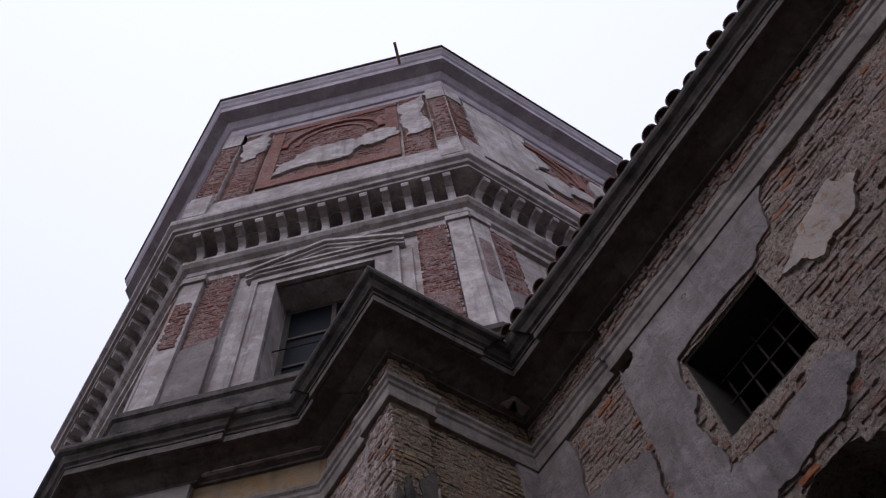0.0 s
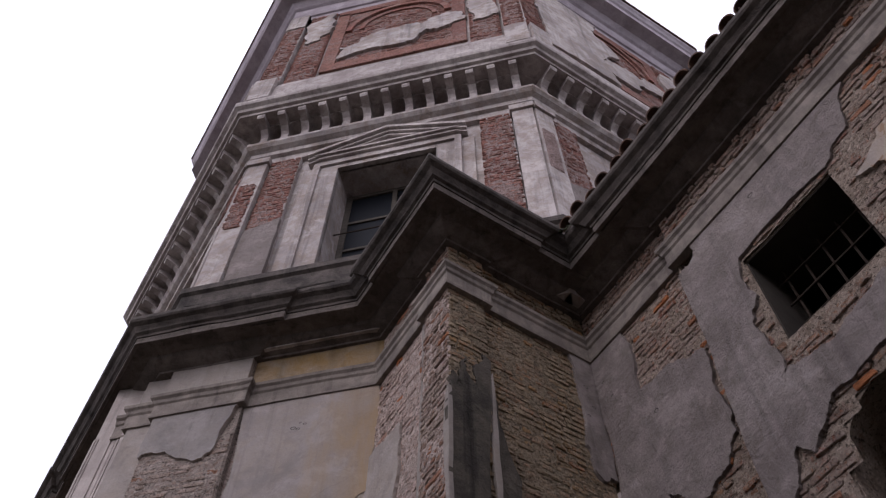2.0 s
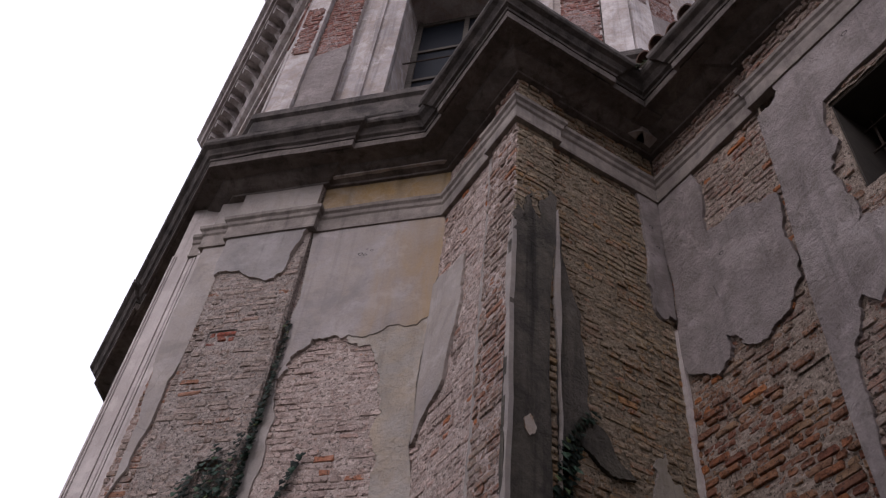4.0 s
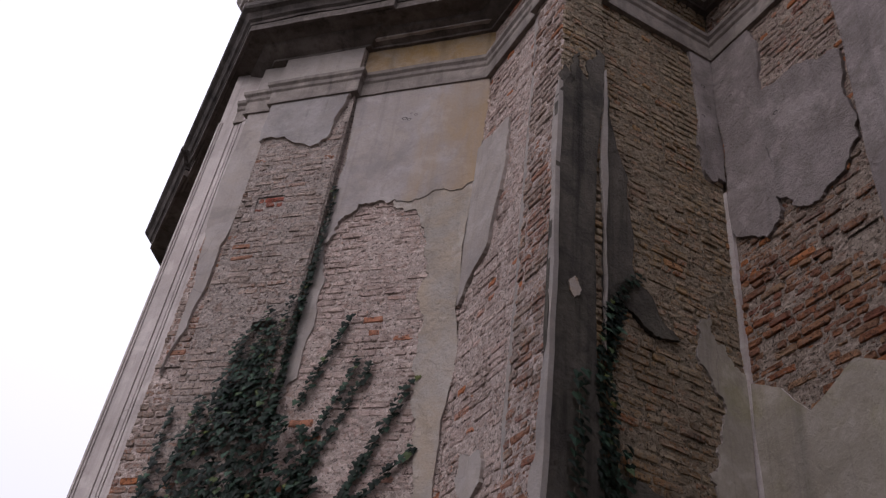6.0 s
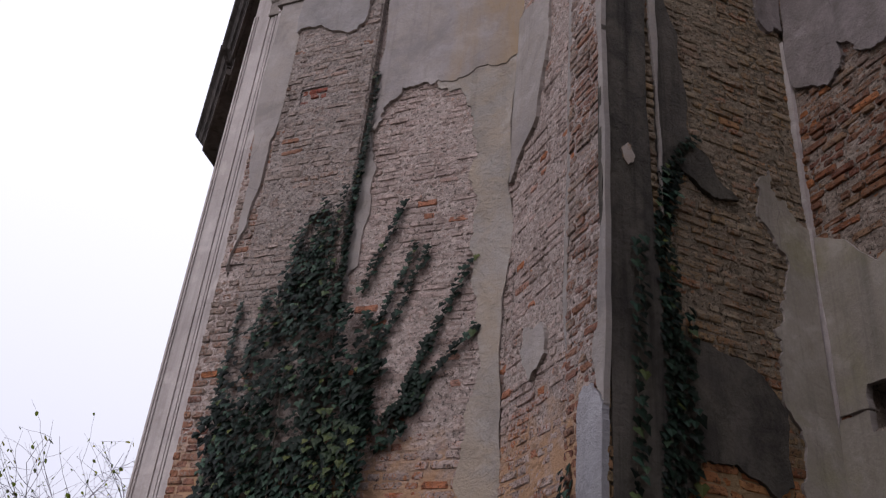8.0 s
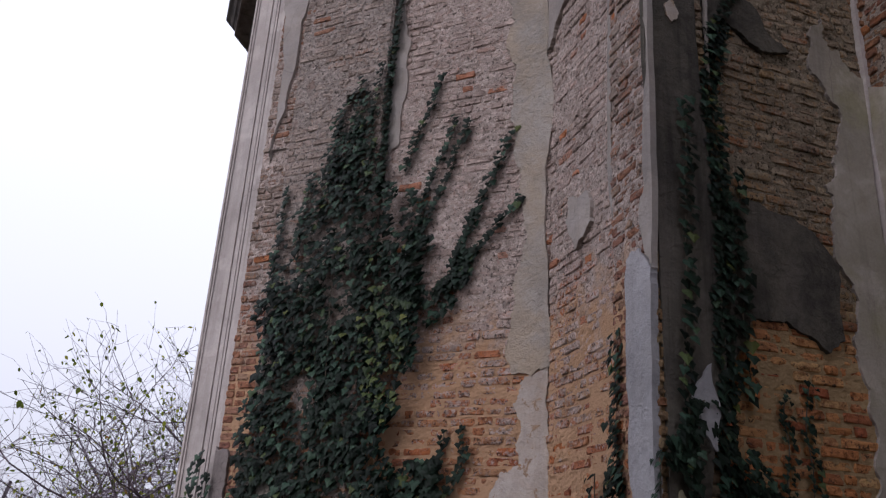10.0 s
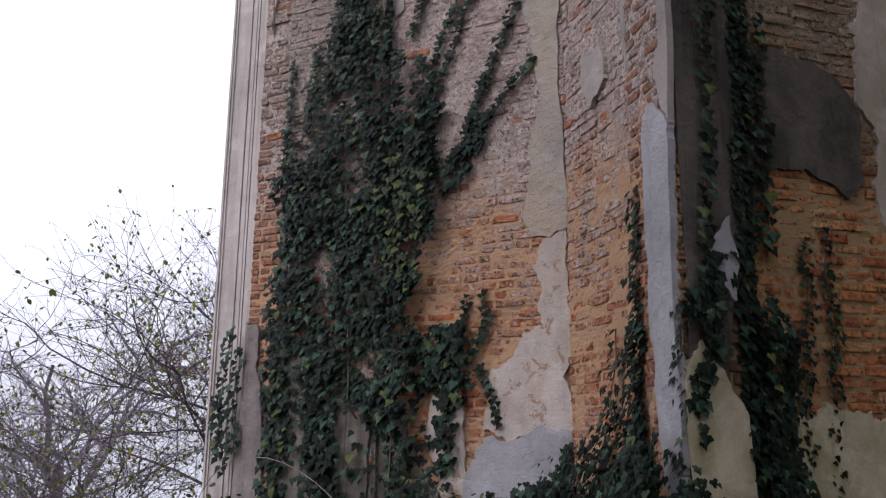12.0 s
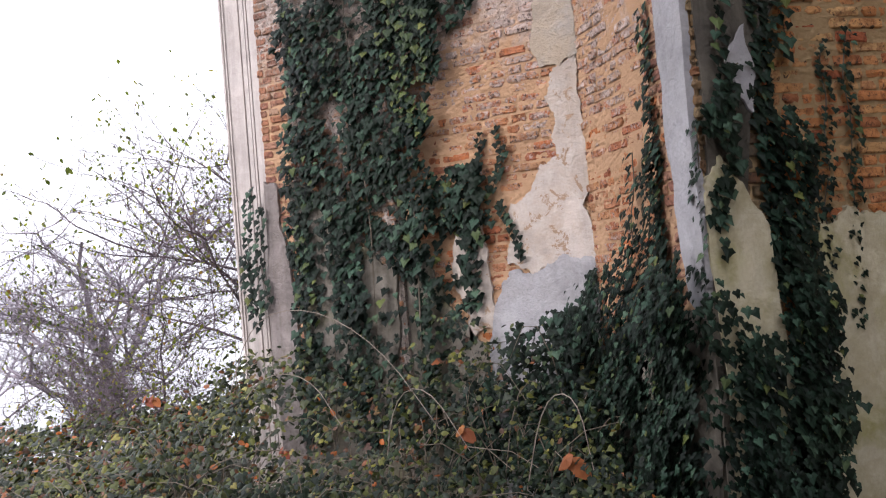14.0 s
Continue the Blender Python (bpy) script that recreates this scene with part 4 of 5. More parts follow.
class Leaves:
    def __init__(self, seed):
        self.v, self.f, self.r = [], [], random.Random(seed)

    def add(self, at, normal, down, size, shape=IVY_SHAPE, cup=0.10, slim=1.0):
        n = Vector(normal).normalized()
        d = (Vector(down) - n * Vector(down).dot(n))
        if d.length < 1e-4:
            return
        d.normalize()
        s = n.cross(d)
        i = len(self.v)
        at = Vector(at)
        self.v.append(tuple(at + d * 0.32 * size + n * cup * size))
        for x, y in shape:
            self.v.append(tuple(at + s * x * size * slim + d * y * size))
        m = len(shape)
        self.f += [(i, i + 1 + k, i + 1 + (k + 1) % m) for k in range(m)]

    def link(self, name, material, parent=None, label=""):
        me = bpy.data.meshes.new(name)
        me.from_pydata(self.v, [], self.f)
        me.materials.append(material)
        o = new(name, me)
        if parent:
            o.parent = parent
        if label:
            o["label"] = label
        return o


def wall_leaf(lv, face, u, z, off, size, tip=(0, 0, -1)):
    r = lv.r
    n = face.n + Vector((r.uniform(-0.28, 0.28), r.uniform(-0.28, 0.28), r.uniform(0.1, 0.75)))
    d = Vector(tip) + face.u * r.uniform(-0.45, 0.45) + face.n * r.uniform(-0.1, 0.3)
    lv.add(face.at(u, z, off), n, d, size)


def runner(lv, stems, face, pts, base=0.0, size=0.048, gap=0.026, spread=0.03, density=1.0):
    """A climbing shoot: a thin stem with leaves on both sides of it."""
    r = lv.r
    way = [Vector(p) for p in pts]
    for a, b in zip(way, way[1:]):
        n = max(2, int((b - a).length / gap))
        last = None
        for i in range(n):
            p = a.lerp(b, i / n)
            p = p + Vector((noise.noise((p.x * 5, p.y * 5, 3)) * 0.035, 0))
            q = face.at(p.x, p.y, base + 0.012)
            if last is not None and i % 3 == 0:
                bar_mesh(last, q, 0.004, stems, 4)
                last = q
            if last is None:
                last = q
            if r.random() < density:
                s = -1 if i % 2 else 1
                wall_leaf(lv, face, p.x + s * r.uniform(0.2, 1) * spread, p.y + r.uniform(-0.01, 0.01), base + r.uniform(0.015, 0.05), size * r.uniform(0.65, 1.2))


def patch(lv, face, outline, count, base=0.0, deep=0.14, size=0.07, ragged_by=0.25, thin_from=99.0):
    """A dense coat of leaves over an outline (u, z) on a wall, thinning at its edge."""
    r = lv.r
    us, zs = [p[0] for p in outline], [p[1] for p in outline]
    made = 0
    guard = 0
    while made < count and guard < count * 12:
        guard += 1
        u, z = r.uniform(min(us), max(us)), r.uniform(min(zs), max(zs))
        w = noise.noise((u * 3.5, z * 2.2, 5)) * ragged_by + noise.noise((u * 9, z * 6, 9)) * ragged_by * 0.5
        if not inside(outline, u + w * 0.5, z + w):
            continue
        hole = noise.noise((u * 4.2, z * 2.6, 31)) if z > 2.0 else noise.noise((u * 5.0, z * 0.5, 12)) + 0.20
        if hole > 0.30 and r.random() < 0.85:
            continue
        if r.random() < (z - thin_from) * 0.75:
            continue
        depth = 0.02 + deep * max(0.0, 0.55 + 0.8 * noise.noise((u * 2.5, z * 2.5, 77))) * r.random()
        wall_leaf(lv, face, u, z, base + depth, size * r.uniform(0.55, 1.25))
        made += 1


def tube(bm, pts, r0, r1, n=5):
    rows = []
    for i, p in enumerate(pts):
        t = (pts[min(i + 1, len(pts) - 1)] - pts[max(i - 1, 0)])
        if t.length < 1e-6:
            t = Vector((0, 0, 1))
        q = t.to_track_quat("Z", "Y")
        r = r0 + (r1 - r0) * i / max(1, len(pts) - 1)
        rows.append([bm.verts.new(p + q @ Vector((r * math.cos(6.2832 * k / n), r * math.sin(6.2832 * k / n), 0))) for k in range(n)])
    for a, b in zip(rows, rows[1:]):
        for k in range(n):
            j = (k + 1) % n
            bm.faces.new((a[k], a[j], b[j], b[k]))


# ivy on the main wall
ivy = tagged(new("ivy"), "dense dark green ivy climbing the brick wall", "ivy")
lv, st = Leaves(21), bmesh.new()
patch(lv, F_MAIN, [(-3.55, 5.0), (-3.72, 4.75), (-3.9, 4.45), (-4.12, 4.0), (-4.1, 3.5), (-4.16, 2.9), (-4.2, 2.4), (-4.2, 1.9), (-4.2, 0.5), (-3.0, 0.5), (-2.92, 1.6), (-2.9, 2.4), (-2.88, 2.85), (-2.76, 3.2), (-2.86, 3.65), (-2.95, 4.0), (-3.12, 4.45), (-3.3, 4.9)], 4100, base=0.085, deep=0.13, size=0.062, thin_from=3.6)
patch(lv, F_MAIN, [(-3.45, 5.35), (-3.6, 5.2), (-3.8, 4.5), (-3.2, 4.3), (-3.3, 5.0)], 240, base=0.085, deep=0.06, size=0.056)
patch(lv, F_MAIN, [(-2.95, 2.4), (-2.70, 2.33), (-2.46, 2.32), (-2.44, 2.05), (-2.62, 1.85), (-2.70, 1.45), (-2.8, 1.1), (-3.0, 1.0)], 330, deep=0.12, size=0.064)
patch(lv, F_MAIN, [(-3.0, 1.2), (-2.7, 1.0), (-2.4, 0.7), (-2.2, 1.0), (-2.0, 1.35), (-1.84, 1.6), (-1.84, 0.3), (-3.0, 0.3)], 1300, deep=0.25, size=0.054)
patch(lv, F_MAIN, [(-2.85, 1.25), (-2.5, 1.1), (-2.2, 1.2), (-1.84, 1.45), (-1.84, 0.2), (-2.85, 0.2)], 1000, base=0.2, deep=0.4, size=0.05, ragged_by=0.5)
patch(lv, F_MAIN, [(-2.72, 3.58), (-2.5, 3.95), (-2.36, 3.98), (-2.40, 3.72), (-2.62, 3.36), (-2.75, 3.3)], 150, deep=0.05, size=0.058)
patch(lv, F_MAIN, [(-3.0, 4.5), (-2.86, 4.2), (-2.78, 3.85), (-2.72, 3.3), (-3.0, 3.3)], 170, base=0.02, deep=0.07, size=0.062)
for pts in ([(-3.86, 4.9), (-3.78, 5.44), (-3.71, 5.95)], [(-3.04, 4.6), (-2.88, 5.05), (-2.75, 5.42)], [(-2.93, 3.95), (-2.84, 4.35), (-2.62, 5.02)], [(-2.92, 3.85), (-2.67, 4.5), (-2.48, 4.96)], [(-2.58, 3.8), (-2.40, 4.23), (-2.13, 4.82)], [(-2.71, 3.58), (-2.34, 3.9), (-2.06, 4.26)], [(-2.62, 3.6), (-2.5, 3.95), (-2.38, 4.2)], [(-2.7, 1.9), (-2.62, 2.3), (-2.58, 2.6)], [(-2.5, 2.2), (-2.42, 2.42), (-2.45, 2.62)], [(-2.46, 2.1), (-2.40, 1.95), (-2.33, 1.7)]):
    runner(lv, st, F_MAIN, pts, 0.0, 0.058, 0.022, 0.026)
for pts in ([(-3.24, 4.4), (-3.23, 5.4), (-3.2, 6.1), (-3.2, 6.9)],):
    runner(lv, st, F_MAIN, pts, 0.02, 0.042, 0.014, 0.022)
    runner(lv, st, F_MAIN, pts[:3], 0.04, 0.044, 0.016, 0.026)
for pts in ([(-4.1, 3.6), (-4.12, 4.3), (-4.08, 4.6)], [(-3.62, 4.4), (-3.62, 5.1), (-3.58, 5.35)], [(-3.52, 4.4), (-3.5, 5.15), (-3.46, 5.5)], [(-3.42, 4.4), (-3.44, 5.1), (-3.4, 5.4)], [(-3.72, 4.2), (-3.68, 4.9), (-3.64, 5.25)], [(-3.34, 4.3), (-3.32, 5.2), (-3.3, 5.6)], [(-3.9, 3.9), (-3.86, 4.7)]):
    runner(lv, st, F_MAIN, pts, 0.085, 0.052, 0.022, 0.024)
for pts in ([(-4.60, 2.45), (-4.66, 2.1), (-4.68, 1.75), (-4.62, 1.45)], [(-4.5, 2.3), (-4.56, 1.9), (-4.52, 1.5)], [(-4.72, 1.95), (-4.70, 1.6), (-4.58, 1.35)]):
    runner(lv, st, F_MAIN, pts, 0.03, 0.062, 0.022, 0.045)
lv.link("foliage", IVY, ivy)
ly = Leaves(22)
patch(ly, F_MAIN, [(-3.12, 3.7), (-2.95, 3.55), (-2.82, 3.1), (-2.9, 2.6), (-3.15, 2.75), (-3.22, 3.3)], 120, base=0.14, deep=0.08, size=0.056)
patch(ly, F_MAIN, [(-4.15, 2.1), (-4.0, 2.3), (-3.95, 1.3), (-4.15, 1.0)], 30, base=0.12, deep=0.1, size=0.062)
ly.link("foliage", IVY_YELLOW, ivy, "yellowing ivy leaves")
for pts in ([(-3.08, 0.9), (-3.06, 1.9), (-3.12, 2.9), (-3.0, 3.4)], [(-3.5, 0.5), (-3.42, 2.0), (-3.5, 3.6), (-3.55, 4.8)], [(-3.9, 0.5), (-3.8, 1.8), (-3.85, 3.5)]):
    tube(st, [F_MAIN.at(u + 0.03 * math.sin(z * 5), z, 0.14 if i < len(pts) - 1 else 0.1) for i, (u, z) in enumerate(pts)], 0.006, 0.003)
part("stem", st, STEM, ivy)["kind"] = "stuff"

# ivy on the pier
ivy2 = tagged(new("ivy"), "ivy hanging in strands on the sooty brick pier", "ivy")
lv, st = Leaves(23), bmesh.new()
for pts in ([(0.38, 1.4), (0.34, 2.5), (0.40, 3.6), (0.37, 4.4), (0.45, 4.9)],):
    for k in range(3):
        runner(lv, st, F_P, pts, 0.03, 0.06, 0.020, 0.065)
runner(lv, st, F_P, [(0.44, 4.85), (0.55, 5.1), (0.68, 5.24)], 0.0, 0.045, 0.012, 0.04)
runner(lv, st, F_P, [(0.40, 4.5), (0.42, 4.75), (0.52, 5.0)], 0.0, 0.05, 0.014, 0.04)
runner(lv, st, F_P, [(0.09, 2.0), (0.13, 3.0), (0.15, 3.6), (0.18, 4.3)], 0.07, 0.068, 0.030, 0.035, 1.0)
runner(lv, st, F_P, [(0.50, 2.6), (0.52, 3.3), (0.53, 3.95)], 0.03, 0.07, 0.036, 0.03, 1.0)
for pts in ([(0.62, 1.3), (0.72, 2.0), (0.76, 2.7)], [(0.80, 1.2), (0.86, 1.9), (0.90, 2.75)], [(0.56, 1.2), (0.60, 1.7), (0.66, 2.2)]):
    runner(lv, st, F_P, pts, 0.0, 0.038, 0.014, 0.035, 0.8)
runner(lv, st, F_P, [(0.05, 2.2), (0.12, 2.5), (0.22, 2.55)], 0.07, 0.05, 0.014, 0.05)
patch(lv, F_P, [(-0.05, 2.35), (0.14, 2.5), (0.12, 2.0), (0.05, 1.6), (-0.05, 1.8)], 110, base=0.06, deep=0.1, size=0.056)
patch(lv, F_P, [(0.3, 2.2), (0.48, 2.35), (0.54, 1.8), (0.58, 1.5), (0.50, 1.0), (0.56, 0.3), (0.2, 0.3), (0.3, 1.0)], 780, base=0.03, deep=0.2, size=0.050)
patch(lv, F_P, [(-0.1, 1.55), (0.1, 1.4), (0.3, 1.35), (0.5, 1.3), (0.62, 0.8), (0.5, 0.2), (-0.1, 0.2)], 1150, base=0.05, deep=0.26, size=0.044)
patch(lv, F_B, [(0.3, 1.35), (0.7, 1.7), (0.95, 2.1), (1.0, 1.6), (1.1, 1.3), (1.35, 1.2), (1.35, 0.2), (0.0, 0.2), (0.05, 1.15)], 2700, base=0.03, deep=0.45, size=0.046, ragged_by=0.5)
patch(lv, F_B, [(0.7, 1.35), (0.9, 1.5), (1.15, 1.45), (1.42, 1.55), (1.42, 0.2), (0.7, 0.2)], 2100, base=0.10, deep=0.24, size=0.046, ragged_by=0.4)
patch(lv, F_B, [(0.86, 1.9), (1.0, 2.5), (1.06, 2.3), (1.03, 1.7), (1.05, 1.2), (0.8, 1.2)], 260, base=0.05, deep=0.12, size=0.048)
patch(lv, F_P, [(-0.12, 1.45), (0.1, 1.25), (0.34, 1.3), (0.60, 1.0), (0.6, 0.2), (-0.12, 0.2)], 1200, base=0.10, deep=0.28, size=0.046, ragged_by=0.4)
patch(lv, F_P, [(-0.2, 1.35), (-0.02, 1.5), (0.12, 1.3), (0.12, 0.2), (-0.2, 0.2)], 420, base=0.08, deep=0.18, size=0.046)
for pts in ([(0.92, 1.6), (0.96, 2.3), (0.97, 3.0)], [(0.98, 1.6), (1.0, 2.2), (0.98, 2.9)], [(0.45, 1.3), (0.6, 1.7), (0.72, 2.25)], [(0.75, 1.5), (0.85, 1.95), (0.95, 2.05)], [(1.30, 1.0), (1.33, 1.8), (1.36, 2.3)]):
    runner(lv, st, F_B, pts, 0.03, 0.05, 0.022, 0.04, 0.9)
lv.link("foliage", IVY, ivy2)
part("stem", st, STEM, ivy2)["kind"] = "stuff"

# brambles and dead stalks in front of the walls
def bramble_height(x, y):
    far = max(0.0, math.hypot(x, y - 3) - 7.5)
    return 0.64 - 0.10 * far - max(0.0, min(0.46, (-x - 4.0) * 0.22)) + 0.27 * noise.noise((x * 0.9, y * 0.9, 2)) + 0.13 * noise.noise((x * 2.4, y * 2.4, 6)) + max(0.0, min(0.35, (y - 3.6) * 0.16)) - max(0.0, min(0.16, (x + 4.3) * 0.16)) + (max(0.0, min(0.32, (y - 4.1) * 0.45)) if x > -4.9 else 0.0)


thicket = tagged(new("bramble_thicket"), "tangle of brambles and weeds with autumn leaves", "brambles", kind="stuff")
lv, st, li = Leaves(31), bmesh.new(), Leaves(35)
rb = random.Random(32)
made = 0
while made < 34000:
    ang = radians(rb.uniform(-66, 14) if made % 3 else rb.uniform(-68, -42))
    dist = 2.7 + (7.0 if made % 3 else 9.5) * rb.random() ** 1.4
    x, y = math.sin(ang) * dist, math.cos(ang) * dist
    if y > 5.12 and x > -4.2 or x + y > 5.4 and x > 0 or (y - x > 5.1 and x + y > 3.2 and y > 4.2) and x > -1.9 or (x + y > 0.9 and x < -4.1):
        continue
    if x > -0.34 * y + 0.35 * noise.noise((x * 1.5, y * 1.5, 3)) and y > 3.0 or x > -0.6:
        continue
    h = bramble_height(x, y)
    z = h - abs(rb.gauss(0, 0.17)) + 0.05 + (rb.random() * 0.18 if rb.random() < 0.12 else 0)
    if noise.noise((x * 3, y * 3, 40)) > 0.35 and rb.random() < 0.6:
        continue
    n = Vector((rb.uniform(-1, 1), rb.uniform(-1.6, 0.3), 0.8))
    if x > -3.7 + noise.noise((x * 1.3, y * 1.3, 8)) * 1.5 and rb.random() < 0.5:
        li.add((x, y, z + 0.08), n, Vector((rb.uniform(-1, 1), rb.uniform(-1, 1), -0.8)), rb.uniform(0.03, 0.052), IVY_SHAPE if rb.random() < 0.5 else OVAL_SHAPE, 0.06)
        made += 1
        continue
    lv.add((x, y, max(z, -2)), n, Vector((rb.uniform(-1, 1), rb.uniform(-1, 1), -0.4)), rb.uniform(0.028, 0.058) * (1 + max(0, dist - 5) * 0.10), OVAL_SHAPE if rb.random() < 0.75 else IVY_SHAPE, 0.06)
    made += 1
lv.link("foliage", BRAMBLE, thicket)
li.link("foliage", IVY_LOW, thicket, "ivy leaves among the brambles, darkened as if shaded")
sprig = Leaves(34)
for i in range(620):
    ang = radians(rb.uniform(-62, 10))
    dist = rb.uniform(3.0, 5.6)
    x, y = math.sin(ang) * dist, math.cos(ang) * dist
    if x > -0.34 * y or y > 5.0 or x + y > 5.2 or (y - x > 5.0 and x > -1.9) or x + y < -0.5 and x < -6:
        continue
    h = bramble_height(x, y)
    dx, dy = rb.uniform(-0.7, 0.7), rb.uniform(-0.35, 0.35)
    top = h * rb.uniform(0.95, 1.5)
    p0, p1, p2, p3 = Vector((x, y, 0.1)), Vector((x + dx * 0.25, y + dy * 0.3, top * 0.8)), Vector((x + dx * 0.7, y + dy * 0.8, top)), Vector((x + dx * 1.25, y + dy * 1.1, top * rb.uniform(0.6, 0.95)))
    pts = [((1 - t) ** 3) * p0 + 3 * t * (1 - t) ** 2 * p1 + 3 * t * t * (1 - t) * p2 + t ** 3 * p3 for t in (0, 0.2, 0.4, 0.6, 0.8, 1)]
    if max(p.y for p in pts) < 5.1:
        tube(st, pts, rb.uniform(0.003, 0.006), 0.002, 4)
        for q in pts[2:]:
            for k in range(rb.randrange(0, 4)):
                sprig.add(q + Vector((rb.uniform(-0.05, 0.05), rb.uniform(-0.05, 0.05), rb.uniform(-0.03, 0.03))), (rb.uniform(-1, 1), rb.uniform(-1.4, 0.2), 0.6), (rb.uniform(-1, 1), rb.uniform(-1, 1), -0.6), rb.uniform(0.02, 0.05), OVAL_SHAPE, 0.08)
sprig.link("foliage", BRAMBLE, thicket)
part("stalk", st, STEM, thicket)
for way in ([(-4.55, 4.7, 0.9), (-4.2, 4.6, 1.45), (-3.6, 4.5, 1.52), (-3.0, 4.4, 1.25), (-2.55, 4.3, 0.75)], [(-4.3, 4.3, 0.6), (-3.9, 4.3, 1.1), (-3.4, 4.2, 1.1), (-3.1, 4.1, 0.8)], [(-2.9, 4.2, 0.4), (-2.8, 4.2, 0.95), (-2.5, 4.1, 1.05), (-2.2, 4.0, 0.7)], [(-4.6, 4.8, 0.5), (-4.5, 4.75, 1.3), (-4.45, 4.7, 1.75)], [(-2.0, 4.2, 0.4), (-1.85, 4.2, 0.95), (-1.6, 4.05, 1.0), (-1.5, 3.95, 0.6)]):
    pts = [Vector(w) for w in way]
    for k in range(2):  # round the corners off
        pts = [pts[0]] + [q for a, b in zip(pts, pts[1:]) for q in (a.lerp(b, 0.25), a.lerp(b, 0.75))] + [pts[-1]]
    bm = bmesh.new()
    tube(bm, pts, 0.0042, 0.002, 5)
    part("stalk", bm, PALE_STALK, thicket, "pale dry arching bramble stalk")
dead = Leaves(33)
for x, y, z, s in ((-1.55, 3.75, 0.74, 0.15), (-1.35, 3.5, 0.60, 0.14), (-2.3, 4.1, 0.80, 0.12), (-4.9, 4.3, 0.95, 0.10), (-5.2, 4.5, 0.92, 0.11), (-3.4, 3.9, 0.7, 0.08), (-4.2, 3.4, 0.62, 0.07)):
    dead.add((x, y, z), (0.4, -0.8, 0.5), (0.5, 0.2, -0.7), s, OVAL_SHAPE, 0.15)
    dead.add((x + 0.04, y - 0.03, z + 0.02), (-0.5, -0.7, 0.4), (-0.6, 0.1, -0.5), s * 0.8, OVAL_SHAPE, 0.15)
DEAD = leaf_material("dead_orange_leaf", [(0.0, (0.16, 0.03, 0.018)), (0.6, (0.26, 0.075, 0.02)), (1.0, (0.30, 0.11, 0.03))], 0.6, 0.2)
dead.link("dead_leaf", DEAD, thicket, "withered orange leaves")


def bush(name, label, base, height, seed, limbs, spread, leaf_count, trunk_r, bark, leaf_size=0.045):
    """A thin-limbed tree or shrub: tapered trunk, limbs that fork three times, fine twigs and scattered leaves."""
    r = random.Random(seed)
    root = tagged(new(name), label, name, group=name + "s beyond the brambles")
    trunk, crown, lv = bmesh.new(), bmesh.new(), Leaves(seed + 1)
    base = Vector(base)
    top = base + Vector((r.uniform(-0.2, 0.2), r.uniform(-0.2, 0.2), height * 0.42))
    line = [base.lerp(top, i / 5) + Vector((r.uniform(-0.03, 0.03), r.uniform(-0.03, 0.03), 0)) for i in range(6)]
    tube(trunk, line, trunk_r, trunk_r * 0.6, 8)
    ends = []

    def grow(start, way, length, rad, level):
        pts, p, d = [start], start.copy(), way.normalized()
        steps = 5 if level < 2 else 4
        for i in range(steps):
            d = (d + Vector((r.uniform(-0.28, 0.28), r.uniform(-0.28, 0.28), r.uniform(-0.22, 0.20)))).normalized()
            p = p + d * length / steps
            pts.append(p.copy())
        tube(crown, pts, rad, rad * 0.45, 5 if level < 2 else 3)
        ends.extend(pts[1:] if level >= 2 else pts[3:])
        if level < 3:
            for i in range((6, 6, 5)[level]):
                k = r.randrange(1, len(pts))
                side = Vector((r.uniform(-1, 1), r.uniform(-1, 1), r.uniform(-0.35, 0.8))).normalized()
                grow(pts[k], d * 0.6 + side, length * r.uniform(0.45, 0.72), max(0.003, rad * 0.5), level + 1)

    for i in range(limbs):
        a = 6.2832 * i / limbs + r.uniform(-0.3, 0.3)
        grow(line[r.randrange(2, 6)], Vector((math.cos(a) * spread, math.sin(a) * spread, r.uniform(0.5, 1.2))), height * r.uniform(0.32, 0.5), trunk_r * 0.42, 0)
    for i in range(leaf_count):
        p = ends[r.randrange(len(ends))] + Vector((r.uniform(-0.02, 0.02), r.uniform(-0.02, 0.02), r.uniform(-0.02, 0.01)))
        lv.add(p, (r.uniform(-1, 1), r.uniform(-1, 1), r.uniform(0, 1)), (r.uniform(-1, 1), r.uniform(-1, 1), -1.2), leaf_size * r.uniform(0.6, 1.3), OVAL_SHAPE, 0.08)
    part("trunk", trunk, bark, root)
    part("branchwork", crown, bark, root)["kind"] = "stuff"
    lv.link("crown", TREE_LEAF, root, "sparse yellow-green leaves")
    return root


# lavender and pale: distance haze is painted into the far trees' bark
TWIG_HAZED = plain_material("hazed_grey_bark", (0.30, 0.265, 0.30), (0.19, 0.165, 0.19), 12, 0.9)
bush("tree", "bare-limbed tree with a few yellow-green leaves", (-8.15, 9.5, -0.3), 6.1, 51, 10, 1.35, 2200, 0.055, TWIG, 0.062)
bush("tree", "slim grey-trunked tree with thin leafless twigs, haze in its bark colour", (-12.25, 9.85, -1.2), 5.6, 52, 8, 0.9, 1500, 0.14, TWIG_HAZED, 0.06)
bush("tree", "thin tree with sparse twigs, paled by haze in its bark colour", (-15.5, 9.6, -1.5), 5.6, 53, 7, 0.9, 300, 0.06, TWIG_HAZED)
bush("shrub", "twiggy shrub with scattered leaves beside the wall", (-8.2, 7.35, -0.5), 3.6, 54, 9, 1.1, 1300, 0.022, TWIG, 0.05)
bush("shrub", "low twiggy shrub turning red and yellow", (-7.3, 6.0, -0.3), 1.5, 55, 8, 1.2, 500, 0.016, TWIG)
